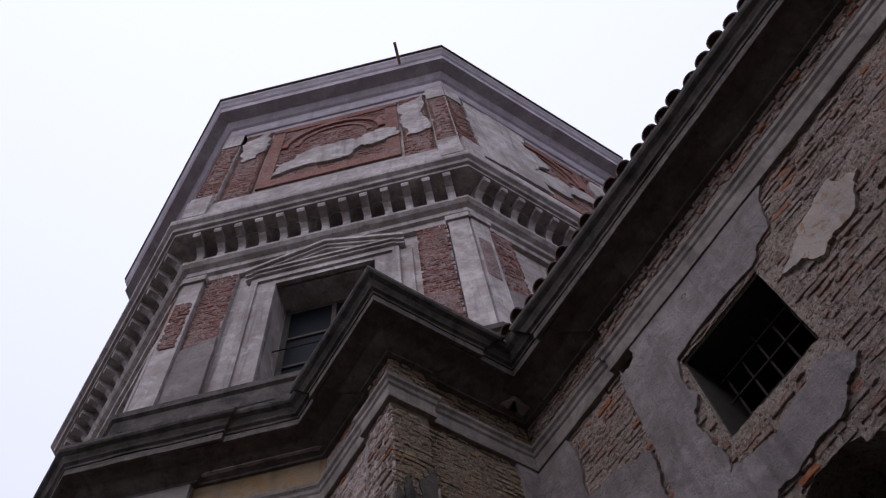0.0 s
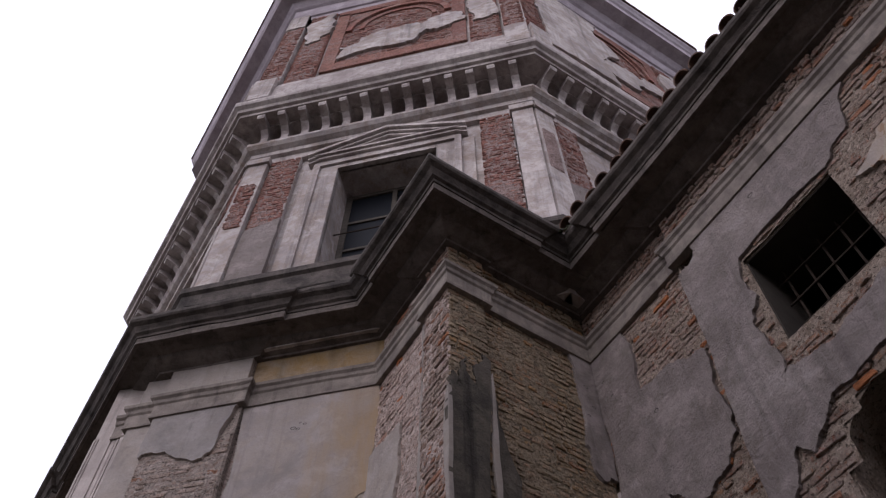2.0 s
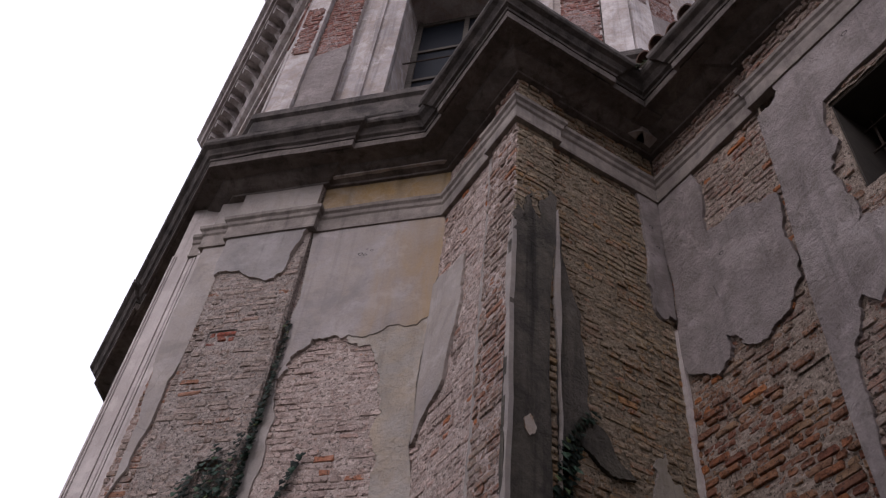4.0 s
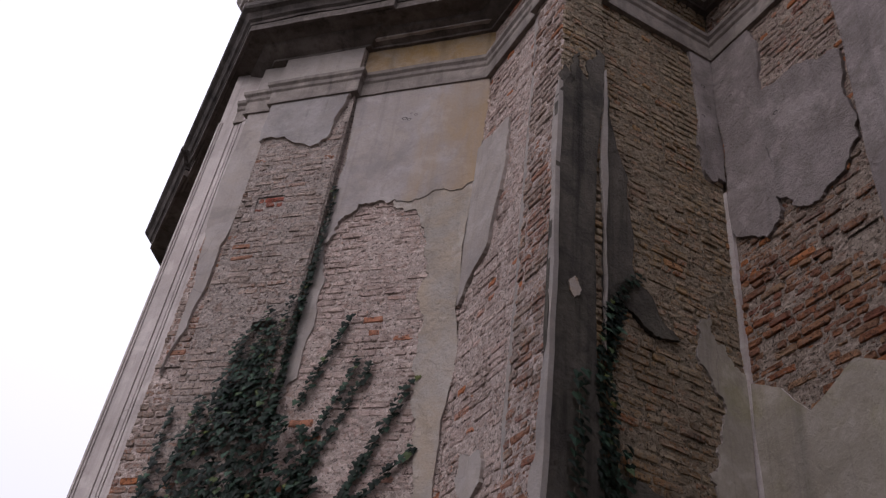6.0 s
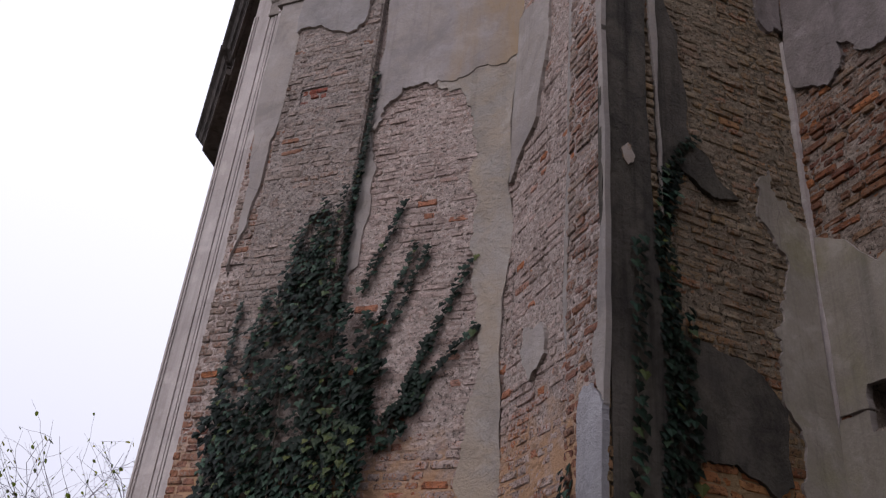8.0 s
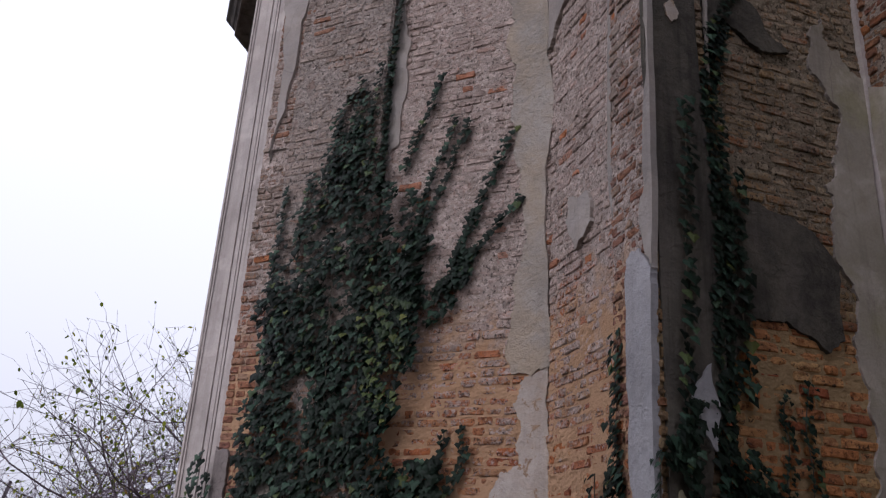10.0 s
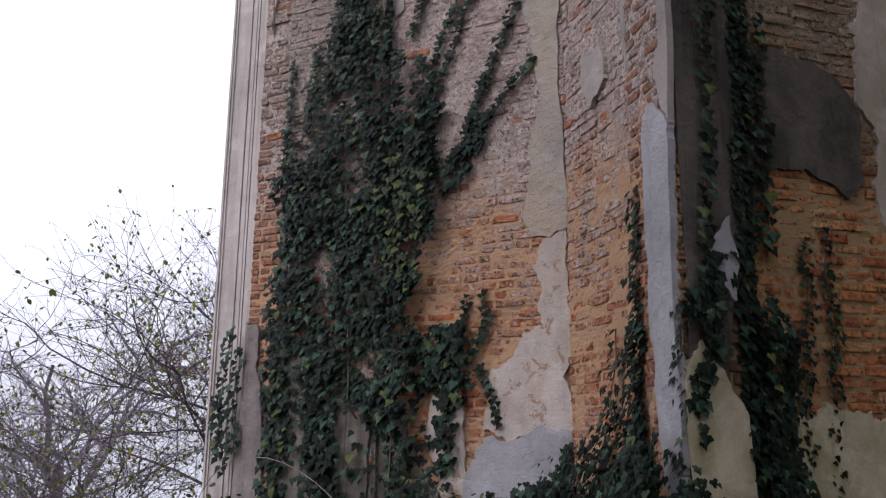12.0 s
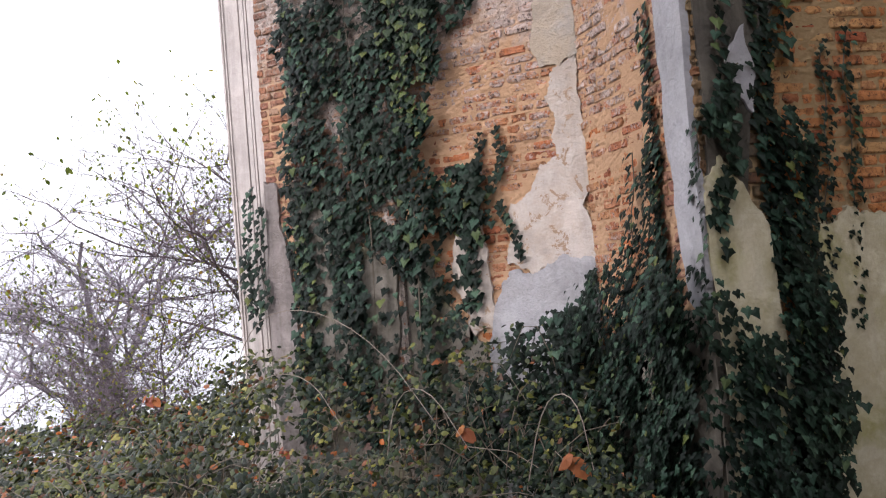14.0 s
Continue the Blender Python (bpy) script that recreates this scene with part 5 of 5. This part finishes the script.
bush("shrub", "low bramble shrub with thin arching twigs", (-9.5, 6.9, -0.6), 2.2, 56, 9, 1.3, 600, 0.02, TWIG)

# moss tuft where the two cornices meet
lv = Leaves(61)
for i in range(90):
    p = Vector((0.25 + lv.r.uniform(-0.16, 0.16), 4.62 + lv.r.uniform(-0.12, 0.12), 9.27 + lv.r.random() * 0.06))
    lv.add(p, (lv.r.uniform(-1, 1), -1, lv.r.uniform(0, 1)), (lv.r.uniform(-1, 1), -0.3, lv.r.uniform(-0.4, 1)), lv.r.uniform(0.03, 0.07), OVAL_SHAPE, 0.05, 0.5)
tagged(lv.link("moss_tuft", IVY_YELLOW), "yellow-green moss and weeds in the corner of the cornice", "moss", kind="stuff")

weeds = tagged(new("weeds"), "low green weeds and fallen ivy at the wall foot", "weeds", kind="stuff")
lw = Leaves(71)
for i in range(1500):
    x, y = lw.r.uniform(-1.2, 1.6), lw.r.uniform(3.0, 5.2)
    if x + y > 5.3 or (y - x > 5.0) or y < 3.2:
        continue
    lw.add((x, y, 0.06 + lw.r.random() ** 2 * 0.35), (lw.r.uniform(-1, 1), lw.r.uniform(-1.5, 0.2), 0.9), (lw.r.uniform(-1, 1), lw.r.uniform(-1, 1), -0.3), lw.r.uniform(0.03, 0.07), OVAL_SHAPE, 0.08)
lw.link("foliage", BRAMBLE, weeds)

# ---- plaster left on the walls ----
plaster("main", F_MAIN, [(-3.245, 8.25), (-1.86, 8.25), (-1.84, 6.78), (-2.1, 6.68), (-2.4, 6.62), (-2.66, 6.6), (-2.94, 6.64), (-3.1, 6.42), (-3.16, 6.2), (-3.245, 6.1)], PLASTER_PANEL, thick=0.03, seed=1, parent=wall_main)
plaster("main", F_MAIN, [(-2.62, 6.62), (-2.3, 6.8), (-1.84, 6.95), (-1.83, 4.9), (-1.83, 2.98), (-2.11, 2.95), (-2.1, 3.4), (-2.05, 3.8), (-2.09, 4.3), (-2.13, 4.75), (-2.14, 5.25), (-2.22, 5.63), (-2.19, 5.9), (-2.27, 6.28), (-2.4, 6.5)], PLASTER_WARM, thick=0.02, seed=2, parent=wall_main)
plaster("main", F_MAIN, [(-1.97, 2.93), (-2.06, 2.67), (-2.04, 2.36), (-1.83, 2.3), (-1.83, 3.02)], PLASTER_PALE, thick=0.014, seed=3, parent=wall_main)
plaster("main", F_MAIN, [(-2.45, 1.68), (-2.39, 2.08), (-2.15, 2.31), (-1.98, 2.40), (-1.83, 2.36), (-1.83, 1.66), (-2.1, 1.64)], PLASTER_PALE, thick=0.02, seed=4, parent=wall_main)
plaster("main", F_MAIN, [(-2.7, 0.1), (-2.62, 1.0), (-2.5, 1.56), (-2.2, 1.63), (-1.84, 1.67), (-1.83, 0.1)], PLASTER_WHITE, thick=0.028, seed=5, parent=wall_main)
plaster("main", F_MAIN, [(-2.86, 1.55), (-2.76, 2.08), (-2.62, 1.95), (-2.55, 1.3), (-2.8, 1.15)], PLASTER_PALE, thick=0.024, seed=6, parent=wall_main)
plaster("main", F_MAIN, [(-3.248, 6.2), (-3.13, 6.32), (-3.09, 5.8), (-3.12, 4.85), (-3.2, 4.66), (-3.248, 4.6)], PLASTER, thick=0.018, seed=7, parent=wall_main)
plaster("main", F_MAIN, [(-3.245, 8.47), (-1.84, 8.47), (-1.84, 8.87), (-3.245, 8.87)], PLASTER_OCHRE, thick=0.02, seed=8, parent=wall_main, straight=True)
plaster("main", F_MAIN, [(-3.24, 1.75), (-3.1, 1.85), (-2.95, 1.6), (-2.80, 1.3), (-2.66, 1.0), (-2.66, 0.1), (-3.24, 0.1)], PLASTER_FOOT, thick=0.024, seed=9, parent=wall_main)
plaster("pil", F_MAIN, [(-4.17, 8.25), (-3.26, 8.25), (-3.36, 7.85), (-3.41, 7.5), (-3.48, 7.42), (-3.62, 7.44), (-3.9, 7.6), (-4.1, 7.62), (-4.17, 7.58)], PLASTER_SLATE, base=0.08, thick=0.028, rough=0.02, seed=10, parent=wall_main)
plaster("pil", F_MAIN, [(-4.17, 8.47), (-3.26, 8.47), (-3.26, 8.87), (-4.17, 8.87)], PLASTER, base=0.08, thick=0.02, seed=11, parent=wall_main, straight=True)
plaster("pil", F_MAIN, [(-4.17, 2.45), (-4.0, 2.4), (-3.8, 2.0), (-3.5, 1.9), (-3.27, 1.75), (-3.27, 0.1), (-4.17, 0.1)], PLASTER_FOOT, base=0.08, thick=0.026, seed=12, parent=wall_main)

plaster("ls", F_MAIN, [(-4.49, 8.15), (-4.18, 8.15), (-4.18, 6.9), (-4.26, 6.3), (-4.30, 5.4), (-4.40, 4.95), (-4.38, 5.6), (-4.44, 6.2), (-4.49, 6.6)], PLASTER, thick=0.026, rough=0.02, seed=13, parent=wall_main)
plaster("ls", F_MAIN, [(-4.49, 8.47), (-4.18, 8.47), (-4.18, 8.87), (-4.49, 8.87)], PLASTER, thick=0.02, seed=14, parent=wall_main, straight=True)
plaster("ls", F_MAIN, [(-4.49, 2.5), (-4.36, 2.4), (-4.3, 1.9), (-4.25, 0.1), (-4.49, 0.1)], PLASTER_MAUVE, thick=0.026, rough=0.02, seed=15, parent=wall_main)
plaster("B", F_B, [(0.0, 7.15), (0.32, 7.11), (0.56, 7.08), (0.54, 6.7), (0.51, 6.28), (0.40, 5.80), (0.11, 5.58), (-0.02, 5.42)], PLASTER, thick=0.03, rough=0.02, seed=20, parent=wall_pier)
plaster("B", F_B, [(0.34, 4.05), (0.60, 3.98), (0.64, 3.76), (0.43, 3.64), (0.30, 3.88)], PLASTER, thick=0.028, rough=0.02, seed=21, parent=wall_pier)
plaster("B", F_B, [(0.84, 8.25), (0.925, 8.25), (0.92, 5.0), (0.91, 3.6), (0.85, 4.2), (0.86, 6.0)], PLASTER, thick=0.02, rough=0.012, seed=22, parent=wall_pier)
plaster("Bp", F_B, [(1.11, 3.26), (1.18, 3.36), (1.30, 3.30), (1.366, 3.12), (1.366, 1.5), (1.30, 1.32), (1.20, 1.40), (1.15, 1.8), (1.11, 2.2), (1.10, 2.7)], PLASTER_WHITE, base=0.05, thick=0.02, rough=0.015, seed=23, parent=wall_pier)
plaster("Bp", F_B, [(1.335, 6.7), (1.366, 6.75), (1.366, 3.2), (1.30, 3.32), (1.32, 3.7), (1.34, 5.0)], PLASTER, base=0.05, thick=0.014, rough=0.03, seed=24, parent=wall_pier)
plaster("Bp", F_B, [(0.95, 1.30), (1.2, 1.36), (1.366, 1.40), (1.366, 0.1), (0.95, 0.1)], PLASTER_FOOT, base=0.05, thick=0.012, rough=0.02, seed=38, parent=wall_pier)
plaster("B", F_B, [(0.0, 1.1), (0.4, 1.2), (0.92, 1.15), (0.92, 0.1), (0.0, 0.1)], PLASTER_FOOT, thick=0.02, rough=0.03, seed=39, parent=wall_pier)
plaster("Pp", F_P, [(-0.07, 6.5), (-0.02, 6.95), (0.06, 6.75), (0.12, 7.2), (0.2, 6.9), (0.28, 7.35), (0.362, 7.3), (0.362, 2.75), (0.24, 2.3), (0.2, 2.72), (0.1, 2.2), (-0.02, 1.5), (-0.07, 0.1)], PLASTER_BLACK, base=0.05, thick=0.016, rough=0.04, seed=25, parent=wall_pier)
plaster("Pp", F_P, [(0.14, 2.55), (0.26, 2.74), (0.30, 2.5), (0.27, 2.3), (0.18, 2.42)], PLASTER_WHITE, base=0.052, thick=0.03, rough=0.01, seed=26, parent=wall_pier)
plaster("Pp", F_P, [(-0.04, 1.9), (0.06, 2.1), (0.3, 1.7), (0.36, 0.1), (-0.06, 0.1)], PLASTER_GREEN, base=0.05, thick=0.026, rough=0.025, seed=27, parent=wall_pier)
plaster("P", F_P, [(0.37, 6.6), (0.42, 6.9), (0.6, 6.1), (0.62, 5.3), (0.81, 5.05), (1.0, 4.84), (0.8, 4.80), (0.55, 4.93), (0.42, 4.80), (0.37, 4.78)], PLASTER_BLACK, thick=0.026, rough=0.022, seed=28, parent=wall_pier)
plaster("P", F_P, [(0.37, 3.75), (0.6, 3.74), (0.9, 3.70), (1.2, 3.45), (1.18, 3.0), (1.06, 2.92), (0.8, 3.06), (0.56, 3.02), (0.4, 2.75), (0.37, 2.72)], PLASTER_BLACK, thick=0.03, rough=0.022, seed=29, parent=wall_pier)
plaster("P", F_P, [(1.32, 8.25), (1.60, 8.25), (1.60, 6.62), (1.45, 6.55), (1.33, 6.9)], PLASTER_MAUVE, thick=0.03, seed=30, parent=wall_pier)
plaster("P", F_P, [(1.30, 5.2), (1.42, 4.95), (1.60, 4.8), (1.60, 0.1), (1.25, 0.1), (1.22, 2.0), (1.26, 3.0), (1.20, 3.7), (1.30, 4.2), (1.24, 4.7)], PLASTER_DAMP, thick=0.018, rough=0.07, seed=31, parent=wall_pier)
plaster("P", F_P, [(0.62, 1.75), (0.8, 1.82), (1.0, 1.78), (1.25, 1.72), (1.25, 0.1), (0.5, 0.1)], PLASTER_GREEN, thick=0.034, seed=32, parent=wall_pier)

plaster("nave", F_NAVE, [(0.0, 8.25), (0.47, 8.30), (0.52, 7.2), (0.56, 6.3), (0.50, 5.92), (0.3, 5.85), (0.0, 6.1)], PLASTER_MAUVE, thick=0.03, seed=40, parent=wall_nave)
plaster("nave", F_NAVE, [(0.47, 7.26), (0.9, 7.22), (1.24, 7.04), (1.26, 6.3), (1.1, 5.97), (0.85, 5.82), (0.62, 5.93), (0.47, 6.2)], PLASTER_MAUVE, thick=0.032, seed=41, parent=wall_nave)
plaster("nave", F_NAVE, [(0.02, 4.75), (0.28, 4.6), (0.48, 4.35), (0.85, 4.55), (1.31, 4.3), (1.31, 0.1), (0.02, 0.1), (0.02, 3.475), (0.248, 3.475), (0.25, 3.345), (0.425, 3.335), (0.44, 3.62), (0.262, 3.63), (0.25, 3.487), (0.02, 3.487)], PLASTER_DAMP, thick=0.026, rough=0.006, seed=42, parent=wall_nave)
plaster("naveR", F_NAVE, [(1.325, 7.94), (1.54, 7.97), (1.56, 8.25), (2.9, 8.25), (3.35, 8.1), (3.15, 7.62), (2.84, 7.45), (1.885, 7.45), (1.88, 6.95), (1.74, 6.72), (1.82, 6.35), (1.70, 6.0), (1.66, 5.7), (1.55, 5.4), (1.44, 5.2), (1.41, 4.6), (1.40, 3.9), (1.325, 3.8)], PLASTER_MAUVE, base=0.06, thick=0.03, rough=0.025, seed=44, parent=wall_nave)
plaster("naveR", F_NAVE, [(2.95, 7.1), (3.3, 7.32), (3.7, 7.4), (3.86, 7.2), (3.6, 6.92), (3.25, 6.86)], PLASTER_PALE, base=0.06, thick=0.03, rough=0.03, seed=45, parent=wall_nave)
plaster("naveR", F_NAVE, [(1.5, 5.92), (1.82, 6.16), (2.2, 6.05), (2.7, 6.22), (2.95, 6.0), (2.6, 5.74), (2.0, 5.72), (1.72, 5.45)], PLASTER_MAUVE, base=0.06, thick=0.028, rough=0.03, seed=46, parent=wall_nave)

for k in (7, 0, 1):
    f = tower_face(k, 5.25)
    plaster("t%d" % k, f, [(-1.88, 11.55), (-1.4, 11.75), (-1.4, 10.25), (-1.88, 10.25)], PLASTER_MAUVE, base=0.077, thick=0.03, rough=0.02, seed=60 + k, parent=tower)
    if k == 7:
        plaster("t%d" % k, f, [(1.4, 12.2), (1.88, 12.0), (1.88, 10.25), (1.4, 10.25)], PLASTER_MAUVE, base=0.077, thick=0.03, rough=0.02, seed=70 + k, parent=tower)
    f2 = tower_face(k, 5.7)
    plaster("u%d" % k, f2, [(-1.95, 19.6), (-1.5, 20.2), (-1.42, 19.2), (-1.5, 18.6), (-1.8, 18.2), (-1.95, 18.7)], TOWER_PLASTER, base=0.05, thick=0.05, rough=0.08, seed=80 + k, parent=tower)
    plaster("u%d" % k, f2, [(1.45, 19.6), (1.96, 20.1), (1.98, 17.4), (1.5, 17.3), (1.42, 18.6)], TOWER_PLASTER, base=0.05, thick=0.05, rough=0.08, seed=90 + k, parent=tower)
    plaster("v%d" % k, f2, [(-1.05, 17.5), (-0.5, 17.95), (0.2, 18.1), (0.5, 17.9), (1.0, 18.3), (1.3, 18.1), (1.35, 17.6), (0.6, 17.5), (0.3, 17.0), (-1.05, 16.85)], TOWER_PLASTER, base=0.04, thick=0.04, rough=0.09, seed=100 + k, parent=tower)
    if k == 1:
        plaster("v1", f2, [(-1.9, 20.1), (-0.2, 20.1), (-0.4, 19.2), (0.1, 18.4), (-0.5, 17.4), (-0.3, 16.3), (-1.9, 16.2)], TOWER_PLASTER, base=0.075, thick=0.03, rough=0.09, seed=110, parent=tower)

plaster("Pp2", F_P, [(0.350, 7.1), (0.372, 7.15), (0.373, 5.6), (0.371, 4.5), (0.364, 4.6), (0.356, 5.6)], PLASTER, base=0.062, thick=0.008, rough=0.012, seed=35, parent=wall_pier)
plaster("n2", F_NAVE, [(0.0, 6.5), (0.03, 6.5), (0.035, 5.4), (0.03, 4.4), (0.04, 3.5), (0.0, 3.4)], PLASTER_PILASTER, base=0.025, thick=0.01, rough=0.006, seed=36, parent=wall_nave)

# chips and shot marks in the plaster, the shade in each painted dark
for face_, u, z, r_, o_ in ((F_MAIN, -2.66, 7.70, 0.028, 0.031), (F_MAIN, -2.61, 7.68, 0.022, 0.031), (F_MAIN, -2.55, 7.735, 0.018, 0.031), (F_MAIN, -2.60, 7.76, 0.012, 0.031), (F_NAVE, 0.13, 7.75, 0.02, 0.031), (F_NAVE, 0.2, 7.5, 0.018, 0.031), (F_P, 1.45, 7.7, 0.025, 0.031), (F_P, 1.5, 7.45, 0.022, 0.031), (F_P, 1.42, 7.3, 0.02, 0.031), (F_NAVE, 2.25, 7.95, 0.03, 0.091), (F_NAVE, 0.62, 6.9, 0.025, 0.033)):
    bm = bmesh.new()
    rim = [bm.verts.new(face_.at(u + r_ * (1 + 0.3 * math.sin(k * 2.3)) * math.cos(k * 0.7854), z + r_ * 0.8 * math.sin(k * 0.7854), o_)) for k in range(8)]
    pit = bm.verts.new(face_.at(u, z, o_ - 0.003))
    for k in range(8):
        bm.faces.new((rim[k], rim[(k + 1) % 8], pit))
    part("chip", fixed(bm), SLATE, wall_main if face_ is F_MAIN else wall_nave if face_ is F_NAVE else wall_pier)
plaster("Pp", F_P, [(0.07, 4.88), (0.12, 4.95), (0.17, 4.86), (0.12, 4.78)], PLASTER_PALE, base=0.073, thick=0.006, rough=0.01, seed=34, parent=wall_pier)

# ---- brickwork ----
lay_bricks("t0", tower_face(0, 5.25), [(-1.88, -1.4, 11.5, 13.7), (1.4, 1.88, 10.25, 13.7)], BRICK_TOWER, tower, seed=30, base=0.09)
lay_bricks("tc0", tower_face(0, 5.25), [(-2.2, -1.93, 11.6, 12.9)], BRICK_TOWER, tower, seed=35, base=0.168)
lay_bricks("tc7", tower_face(7, 5.25), [(1.93, 2.2, 12.2, 13.4)], BRICK_TOWER, tower, seed=36, base=0.168)
lay_bricks("t1", tower_face(1, 5.25), [(-1.88, -1.4, 11.5, 13.7), (1.4, 1.88, 10.25, 13.7)], BRICK_TOWER, tower, seed=31, base=0.09)
lay_bricks("t7", tower_face(7, 5.25), [(-1.88, -1.4, 11.5, 13.7), (1.4, 1.88, 11.7, 13.7)], BRICK_TOWER, tower, seed=32, base=0.09)
MORTAR_TOWER = mortar_material("tower_mortar", (0.33, 0.25, 0.23), (0.22, 0.155, 0.14))
for k in (7, 0, 1):
    for region, at, seed_ in (((-1.88, -1.4, 11.5, 13.7), 0.09, 60), ((1.4, 1.88, 10.25, 13.7), 0.09, 61), ((-2.2, -1.93, 11.6, 12.9), 0.168, 62)):
        mortar_coat(tower_face(k, 5.25), region, MORTAR_TOWER, tower, seed_ + k, base=at, level=-0.004, cell=0.05)
    for region, at, seed_ in (((-1.98, -1.42, 16.1, 20.2), 0.064, 70), ((1.42, 1.98, 16.1, 20.2), 0.064, 71), ((-1.36, 1.36, 16.5, 20.15), 0.02, 72), ((-2.4, -2.03, 16.1, 19.4), 0.135, 73), ((2.03, 2.4, 16.1, 19.4), 0.135, 74)):
        mortar_coat(tower_face(k, 5.7), region, MORTAR_TOWER, tower, seed_ + k, base=at, level=-0.004, cell=0.07)
for k in (7, 0, 1):
    lay_bricks("u%d" % k, tower_face(k, 5.7), [(-1.98, -1.42, 16.1, 20.2), (1.42, 1.98, 16.1, 20.2)], BRICK_TOWER, tower, seed=33 + k, base=0.064)
    lay_bricks("v%d" % k, tower_face(k, 5.7), [(-1.36, 1.36, 16.5, 20.15)], BRICK_TOWER, tower, seed=43 + k, base=0.02)
    lay_bricks("w%d" % k, tower_face(k, 5.7), [(-2.4, -2.03, 16.1, 19.4), (2.03, 2.4, 16.1, 19.4)], BRICK_TOWER, tower, seed=53 + k, base=0.135)

PUT = [(-3.98, -3.70, 6.62, 6.82), (-3.63, -3.44, 5.27, 5.37)]
lay_bricks("hollow", F_MAIN, [(-3.98, -3.70, 6.62, 6.82)], BRICK_HOLLOW, wall_main, seed=13, base=0.068, lost=0.15)
lay_bricks("main", F_MAIN, [(-3.24, -1.84, 0.2, 6.75)], BRICK, wall_main, near=(-3.0, -1.84, 1.9, 3.6), seed=11)
lay_bricks("pil", F_MAIN, [(-4.16, -3.26, 0.2, 7.75)], BRICK_PIL, wall_main, near=(-4.16, -3.26, 5.0, 7.0), seed=12, base=0.08, holes=PUT)
lay_bricks("ls", F_MAIN, [(-4.49, -4.175, 0.2, 8.1)], BRICK_RED, wall_main, near=(-4.49, -4.17, 2.2, 5.5), seed=14, holes=[(-4.4, -4.24, 4.9, 5.02)])
lay_bricks("B", F_B, [(0.0, 0.93, 0.2, 8.23), (0.0, 0.93, 8.48, 8.86)], BRICK, wall_pier, near=(0.0, 0.9, 1.6, 4.2), seed=15)
lay_bricks("Bp", F_B, [(0.935, 1.345, 0.2, 8.23), (0.94, 1.345, 8.48, 8.86)], BRICK_RED, wall_pier, near=(0.93, 1.35, 3.2, 7), seed=16, base=0.05)
lay_bricks("P", F_P, [(0.37, 1.6, 0.2, 3.06)], BRICK_ORANGE, wall_pier, near=(0.37, 1.3, 1.5, 3.06), seed=27)
lay_bricks("P", F_P, [(0.37, 1.6, 3.06, 8.23), (0.37, 1.6, 8.48, 8.86)], BRICK_PIER, wall_pier, near=(0.37, 1.3, 3.0, 5.5), seed=17)
lay_bricks("Pp", F_P, [(-0.04, 0.355, 0.2, 8.23), (-0.04, 0.355, 8.48, 8.86)], BRICK_PIER, wall_pier, seed=18, base=0.05)
lay_bricks("nave", F_NAVE, [(0.0, 1.31, 0.2, 6.05)], BRICK_NAVE, wall_nave, near=(0.3, 1.31, 4.2, 5.2), seed=29, holes=[(0.22, 0.44, 3.34, 3.64), (0.95, 1.2, 5.3, 5.42)], lost=0.06, uneven=2.0)
lay_bricks("nave", F_NAVE, [(0.0, 1.31, 6.05, 8.23), (0.0, 1.31, 8.48, 8.86)], BRICK_RED, wall_nave, near=(0.3, 1.31, 4.2, 7.0), seed=19, holes=[(0.22, 0.44, 3.34, 3.64), (0.95, 1.2, 5.3, 5.42)], lost=0.05)
WH = [(1.32, 1.54, 7.98, 8.18), (WIN[0], WIN[1], WIN[2], WIN[3]), (ARCH[0], ARCH[1], ARCH[2], 5.2), (1.95, 2.75, 5.1, 5.5), (2.1, 2.6, 5.4, 5.62)]
lay_bricks("naveR", F_NAVE, [(1.33, 5.2, 3.4, 8.23), (1.33, 5.2, 8.48, 8.86)], BRICK_RED, wall_nave, near=(1.33, 3.6, 5.0, 7.6), seed=20, base=0.06, holes=WH, lost=0.05, uneven=1.8)

# ---- mortar beds ----
mortar_coat(F_MAIN, (-3.245, -1.84, 0.2, 6.75), MORTAR_LIME, wall_main, 1, level=-0.002)
mortar_coat(F_MAIN, (-4.17, -3.252, 0.2, 7.75), MORTAR_PIL, wall_main, 2, base=0.08, level=-0.002, holes=PUT)
mortar_coat(F_MAIN, (-4.49, -4.175, 0.2, 8.1), MORTAR_LIME, wall_main, 3, level=-0.006, holes=[(-4.4, -4.24, 4.9, 5.02)])
mortar_coat(F_B, (0.0, 0.93, 0.2, 8.23), MORTAR_LIME, wall_pier, 4, level=-0.003)
mortar_coat(F_B, (0.0, 0.93, 8.48, 8.86), MORTAR_LIME, wall_pier, 5, level=-0.003)
mortar_coat(F_B, (0.935, 1.345, 0.2, 8.23), MORTAR_LIME, wall_pier, 6, base=0.05, level=-0.005)
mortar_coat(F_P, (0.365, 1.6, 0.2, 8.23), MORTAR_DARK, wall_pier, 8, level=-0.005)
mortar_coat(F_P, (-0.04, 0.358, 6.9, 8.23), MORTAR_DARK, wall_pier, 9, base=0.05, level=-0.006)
mortar_coat(F_NAVE, (0.0, 1.315, 0.2, 8.23), MORTAR, wall_nave, 10, level=-0.007, rough=1.3, holes=[(0.24, 0.42, 3.36, 3.62), (0.95, 1.2, 5.3, 5.42)])
mortar_coat(F_NAVE, (1.325, 5.2, 3.4, 8.23), MORTAR, wall_nave, 11, base=0.06, level=-0.006, rough=1.3, holes=WH, cell=0.022)
